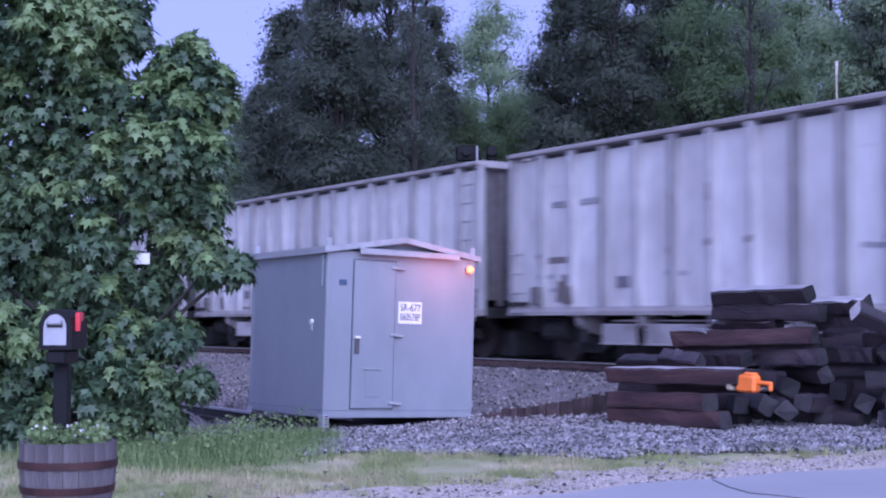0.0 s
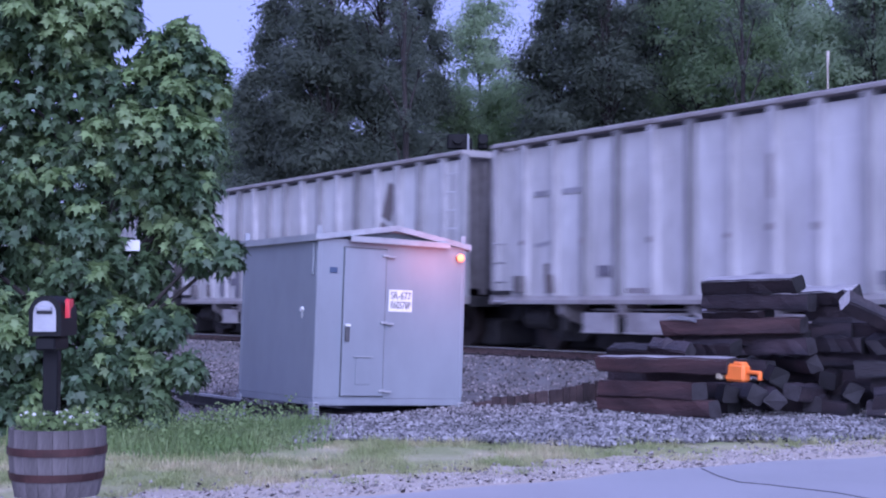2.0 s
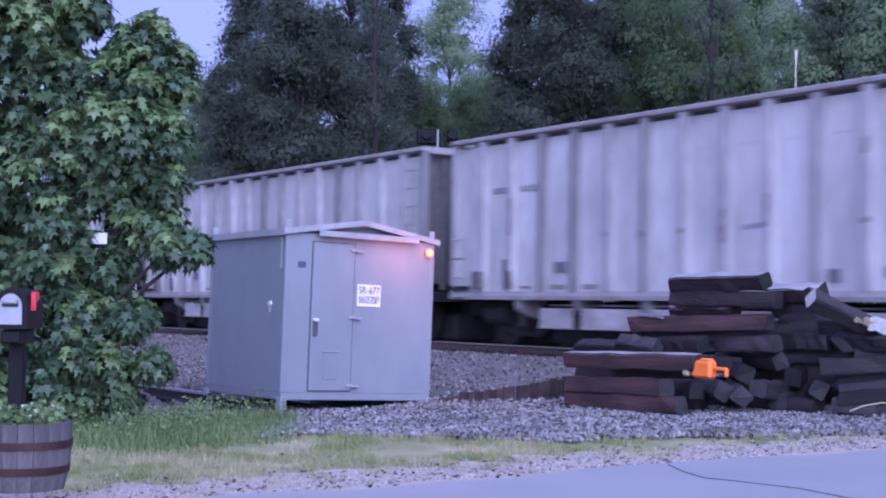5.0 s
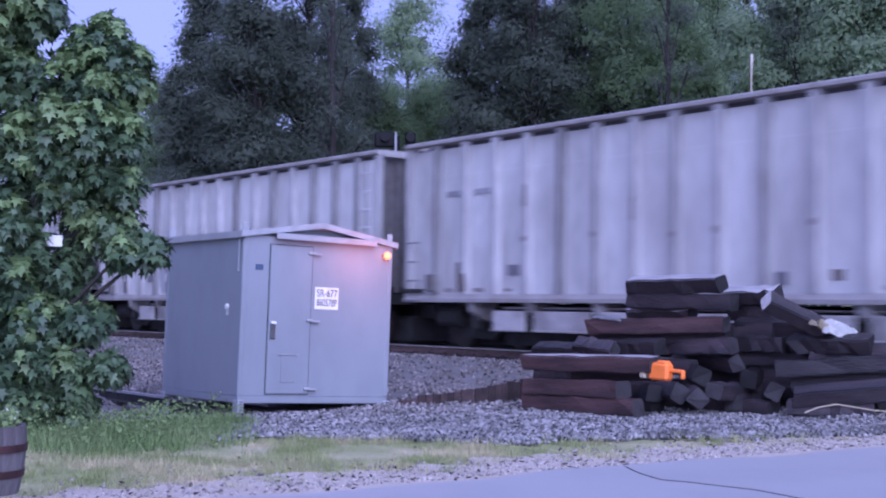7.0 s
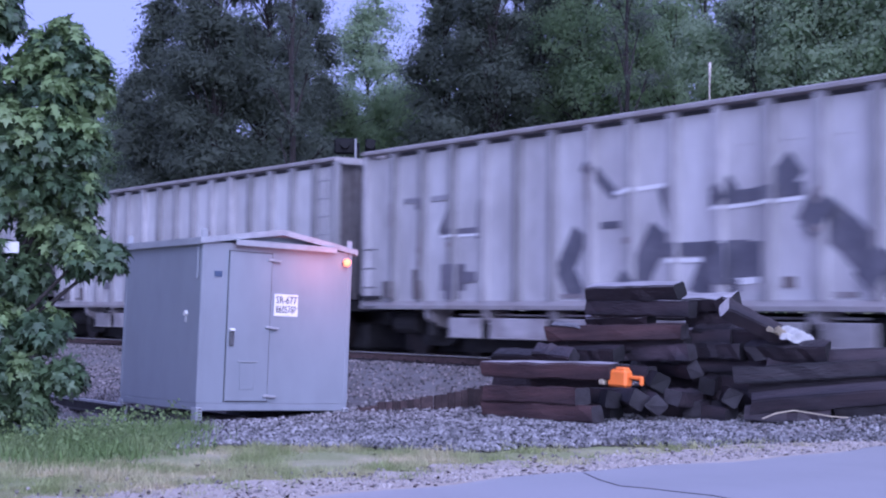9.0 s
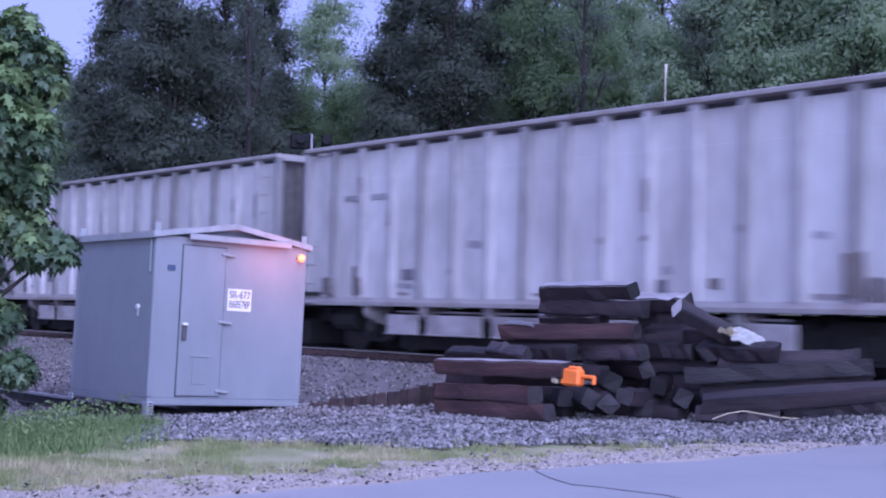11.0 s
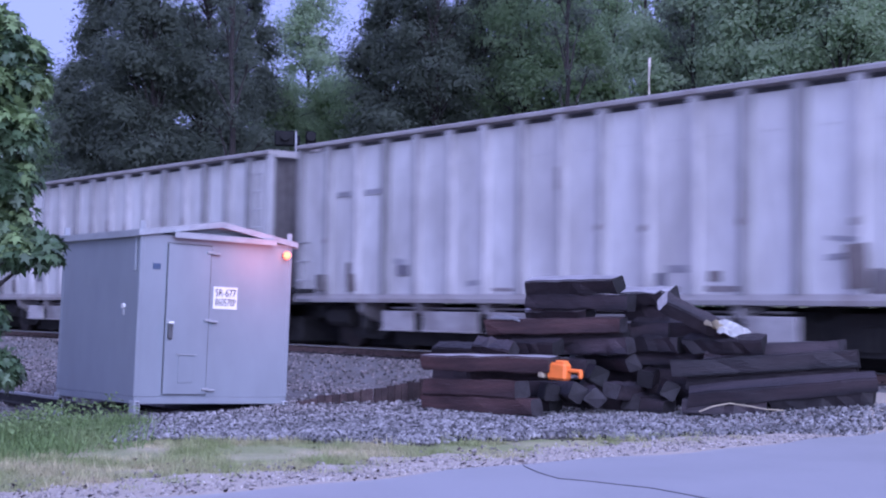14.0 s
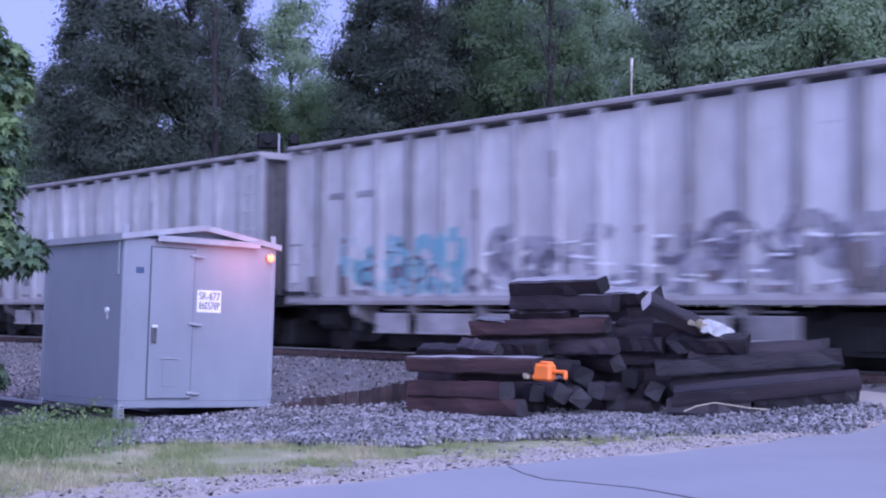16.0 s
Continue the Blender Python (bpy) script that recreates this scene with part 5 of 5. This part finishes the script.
def undergrowth():
    """Dark leaves between the track and the wood, added to darken the gaps under the cars."""
    rng = np.random.default_rng(77)
    n = 14000
    x, y = rng.uniform(-80, 4, n), 22.0 + np.abs(rng.normal(size=n)) * 1.2
    top = 0.9 + 0.5 * np.sin(x * 0.9) + 0.4 * np.sin(x * 2.3 + 1)
    z = np.array([lay(a, b) for a, b in zip(x, y)]) + rng.random(n) * np.maximum(top, 0.4)
    me = scatter_mesh("undergrowth", CARD, ((0, 1, 2, 3),), np.stack([x, y, z], 1), frames_of(rng, n, np.array([[0, -0.3, 0.5]])), rng.uniform(0.12, 0.32, n))
    tagged(part_of("undergrowth", me, M_LEAF), "dark green leaves added beyond the track to darken under-car gaps", "undergrowth", kind="stuff")


undergrowth()
# unseen trees beside the track, added to keep sky light off the far cars
for k, (x, y, h) in enumerate(((-36.0, 5.2, 12.0), (-43.0, 7.0, 12.5), (-51.0, 8.2, 13.0))):
    rng = np.random.default_rng(300 + k)
    tree("broadleaf_tree", pose(x, y, lay(x, y) - 0.05, 0, 0, 50 * k), h, lobes_round(rng, h, 2.9, 0.12, 26), 12000, 0.26, M_LEAF, "unseen dark green broadleaf tree added to shade the far cars", 320 + k,
         shape=TRI, faces=((0, 1, 2),), trunk=0.2, clump=0.34, droop=0.5, per=60, inner=1.6)


# ---- signal, bare stem, bright gap in the tree ----
def track_signal():
    s = empty("track_signal", place(px(848, 40), 40), "dark railway signal with hooded lamps above the train", "signal")
    part("mast", rod(B(), (0, 0, -0.5), (0, 0, 6.2), 0.06, seg=10), M_BLACK, s)
    part("walkway", box(B(), (-0.2, 0, 5.62), (1.6, 0.5, 0.06)), M_BLACK, s)
    for x, w in ((0.36, 0.3), (-0.36, 0.6)):
        head = part("signal_head", box(B(), (x, 0, 6.1), (w, 0.12, 0.45), bevel=0.05), M_BLACK, s)
        part("hood", rod(B(), (x, -0.25, 6.15), (x, 0, 6.15), 0.13, seg=14), M_BLACK, head)
    part("pale_pole", rod(B(), (-0.06, -0.2, 5.4), (-0.06, -0.2, 6.3), 0.035, seg=8), M_SILVER, s)


def bare_stem():
    m = place(px(1486, 34), 34)
    z = lay(m.translation.x, m.translation.y)
    o = part("dead_tree", tube(B(), [(0, 0, -0.2), (0.05, 0, 4), (-0.02, 0, 5.8), (0.0, 0, 7.65 - z)], [0.15, 0.12, 0.075, 0.04], 8), M_SNAG)
    o.matrix_basis = m
    o.location.z = z
    tagged(o, "pale bare broken trunk of a dead tree", "dead tree")


track_signal(), bare_stem()
# white panel added for the brightness seen through a hole in the leaves
panel = part("white_panel", box(B(), (0, 0, 0), (0.22, 0.02, 0.12), bevel=0.004), M_WHITE)
panel.matrix_basis = place(px(246, 15.2), 15.2, 2.05, 12)
tagged(panel, "white panel standing in for the bright gap between leaves", "board")


# ---- verge: grass, weeds, dirt ----
BLADES = [(-0.05, 0, 0), (0.05, 0, 0), (0.02, 0.25, 1.0), (-0.28, 0.05, 0), (-0.18, 0.05, 0), (-0.42, -0.1, 0.8), (0.22, -0.05, 0), (0.30, -0.05, 0), (0.5, 0.12, 0.7)]
BLADES_F = ((0, 1, 2), (3, 4, 5), (6, 7, 8))


def upright(rng, n, lean=0.25):
    z = rng.normal(size=(n, 3)) * lean + np.array([0, 0, 1.0])
    z /= np.linalg.norm(z, axis=1)[:, None]
    x = np.cross(z, rng.normal(size=(n, 3)))
    x /= np.linalg.norm(x, axis=1)[:, None]
    return np.stack([x, np.cross(z, x), z], 1)


def verge():
    rng = np.random.default_rng(21)
    pts, size = [], []
    while len(pts) < 34000:
        x, y = rng.uniform(-17, -9.4), rng.uniform(1.5, 13.5)
        if y > 6.2 and x < gravel_edge(y) - 0.1:
            continue
        patch = noise.noise(Vector((x * 0.9, y * 0.9, 7))) + 0.45 * noise.noise(Vector((x * 2.8, y * 2.8, 3)))
        near_road = smooth(-10.5, -9.4, x)
        if rng.random() < near_road * 0.93 or patch < -0.02 + rng.normal() * 0.16:
            continue
        pts.append((x, y, lay(x, y) - 0.025))
        size.append((0.028 + 0.04 * max(0, patch + 0.3)) * rng.uniform(0.5, 1.4))
    # denser tufts
    while len(pts) < 38000:
        x, y = rng.uniform(-14.5, -9.7), rng.uniform(1.5, 13.0)
        if (y > 6.2 and x < gravel_edge(y) - 0.05) or noise.noise(Vector((x * 0.9, y * 0.9, 7))) < -0.05:
            continue
        for k in range(16):
            a, b = x + rng.normal() * 0.07, y + rng.normal() * 0.07
            pts.append((a, b, lay(a, b) - 0.025))
            size.append(rng.uniform(0.05, 0.12))
    p = np.array(pts)
    me = scatter_mesh("verge_grass", BLADES, BLADES_F, p, upright(rng, len(p), 0.5), np.array(size) * 1.1)
    tagged(part_of("verge_grass", me, M_BLADE), "short patchy green and straw-coloured grass", "grass", kind="stuff")
    # taller weeds by the tree and the hut
    pts = []
    for cx, cy, r, n in ((-13.8, 6.1, 0.7, 1700), (-14.3, 6.7, 0.6, 1000), (-13.2, 5.5, 0.8, 800), (-14.2, 5.2, 1.0, 1100), (-14.9, 7.5, 0.35, 300)):
        q = rng.normal(size=(n, 2)) * r * 0.5
        h = 0.38 * np.exp(-np.sum(q * q, 1) / (r * r) * 1.2) * rng.random(n)
        pts.append(np.stack([cx + q[:, 0], cy + q[:, 1], 0.01 + h], 1))
    p = np.concatenate(pts)
    me = scatter_mesh("weeds", LEAF5, (tuple(range(10)),), p, frames_of(rng, len(p), np.array([[0.3, -0.2, 0.6]]), 0.6), rng.uniform(0.012, 0.038, len(p)))
    tagged(part_of("weeds", me, M_WEED), "knee-high green weeds at the foot of the tree", "weeds", kind="stuff")
    m = 4200
    q = p[rng.choice(len(p), m)] + rng.normal(size=(m, 3)) * np.array([0.15, 0.15, 0])
    q[:, 2] = -0.02
    me = scatter_mesh("tall_grass", BLADES, BLADES_F, q, upright(rng, m, 0.35), rng.uniform(0.08, 0.24, m))
    tagged(part_of("tall_grass", me, M_WEED), "tall green grass round the weeds", "grass", kind="stuff")
    # dirt strip along the asphalt
    bm = B()
    rows = []
    for k in range(180):
        y = -2 + 0.1 * k
        w = 0.98 + 0.6 * noise.noise(Vector((y * 0.8, 2, 2))) + 0.35 * noise.noise(Vector((y * 2.6, 5, 2)))
        xs = [-9.0, -9.2, -9.2 - 0.5 * w, -9.2 - w, -9.25 - w]
        rows.append([bm.verts.new((x, y, lay(min(x, -9.3), y) + (0.004 if i not in (0, 4) else -0.03) + 0.008 * noise.noise(Vector((x * 4, y * 4, 1))))) for i, x in enumerate(xs)])
    for a, b in zip(rows, rows[1:]):
        for i in range(4):
            bm.faces.new((a[i], b[i], b[i + 1], a[i + 1]))
    tagged(part("dirt_strip", bm, M_DIRT), "pale trodden dirt along the asphalt's edge", "dirt", kind="structure")
    n = 4500
    y = rng.uniform(0, 15, n)
    x = -9.25 - np.abs(rng.normal(size=n)) * 0.55
    p = np.stack([x, y, np.array([lay(a, b) for a, b in zip(x, y)]) + 0.005], 1)
    me = scatter_mesh("pebbles", STONE, STONE_F, p, frames_of(rng, n), rng.uniform(0.006, 0.025, (n, 1)) * rng.uniform(0.7, 1.3, (n, 3)))
    tagged(part_of("pebbles", me, M_PALE_STONE), "small pale pebbles along the road's edge", "gravel", kind="stuff")
    # dark dead leaves and bark crumbs on the dirt
    n = 380
    y = rng.uniform(1, 14.5, n)
    x = -9.15 - np.abs(rng.normal(size=n)) * 0.8
    p = np.stack([x, y, np.array([lay(a, b) for a, b in zip(x, y)]) + 0.012], 1)
    me = scatter_mesh("dead_leaves", STONE, STONE_F, p, frames_of(rng, n, np.array([[0.0, 0.0, 1.0]]), 0.3), rng.uniform(0.008, 0.03, (n, 1)) * np.array([[1.3, 0.9, 0.35]]))
    tagged(part_of("dead_leaves", me, M_LITTER), "dark dead leaves and crumbs on the dirt", "leaf litter", kind="stuff")


verge()
crack = tube(B(), [(x, y, 0.027) for x, y in ((-9.05, 8.45), (-8.6, 8.2), (-8.2, 8.05), (-7.95, 8.13), (-7.77, 8.15), (-7.36, 8.22), (-7.0, 8.16), (-6.2, 8.0))], 0.006, 5)
tagged(part("road_crack", crack, M_SEAM), "dark tarred crack across the asphalt", "crack", kind="structure")


# ---- motion ----
START = -23.03
# distance that the train has gone
TRAIN = [(0.0, 0.0), (1.5, 23.95), (3.0, 47.9), (5.5, 87.9), (7.0, 111.95), (9.0, 144.05), (11.5, 183.75), (12.5, 199.95), (14.5, 232.45), (16.0, 256.81)]


def gone(t):
    for (a, p), (b, q) in zip(TRAIN, TRAIN[1:]):
        if t <= b:
            return p + (q - p) * (t - a) / (b - a)
    return TRAIN[-1][1]


def motions():
    for i, car in enumerate(CARS):
        x0 = START - PITCH * (i - 1)
        walk(car, [(t, pose(x0 + d, TRACK_Y, RAIL_TOP)) for t, d in TRAIN])
        for w in car.children:
            if w.name.startswith("wheelset"):
                x = w.location.x
                walk(w, [(k / 30, pose(x, 0, 0.46, 0, math.degrees(gone(k / 30) / 0.46) % 360, 0)) for k in range(481)])


motions()
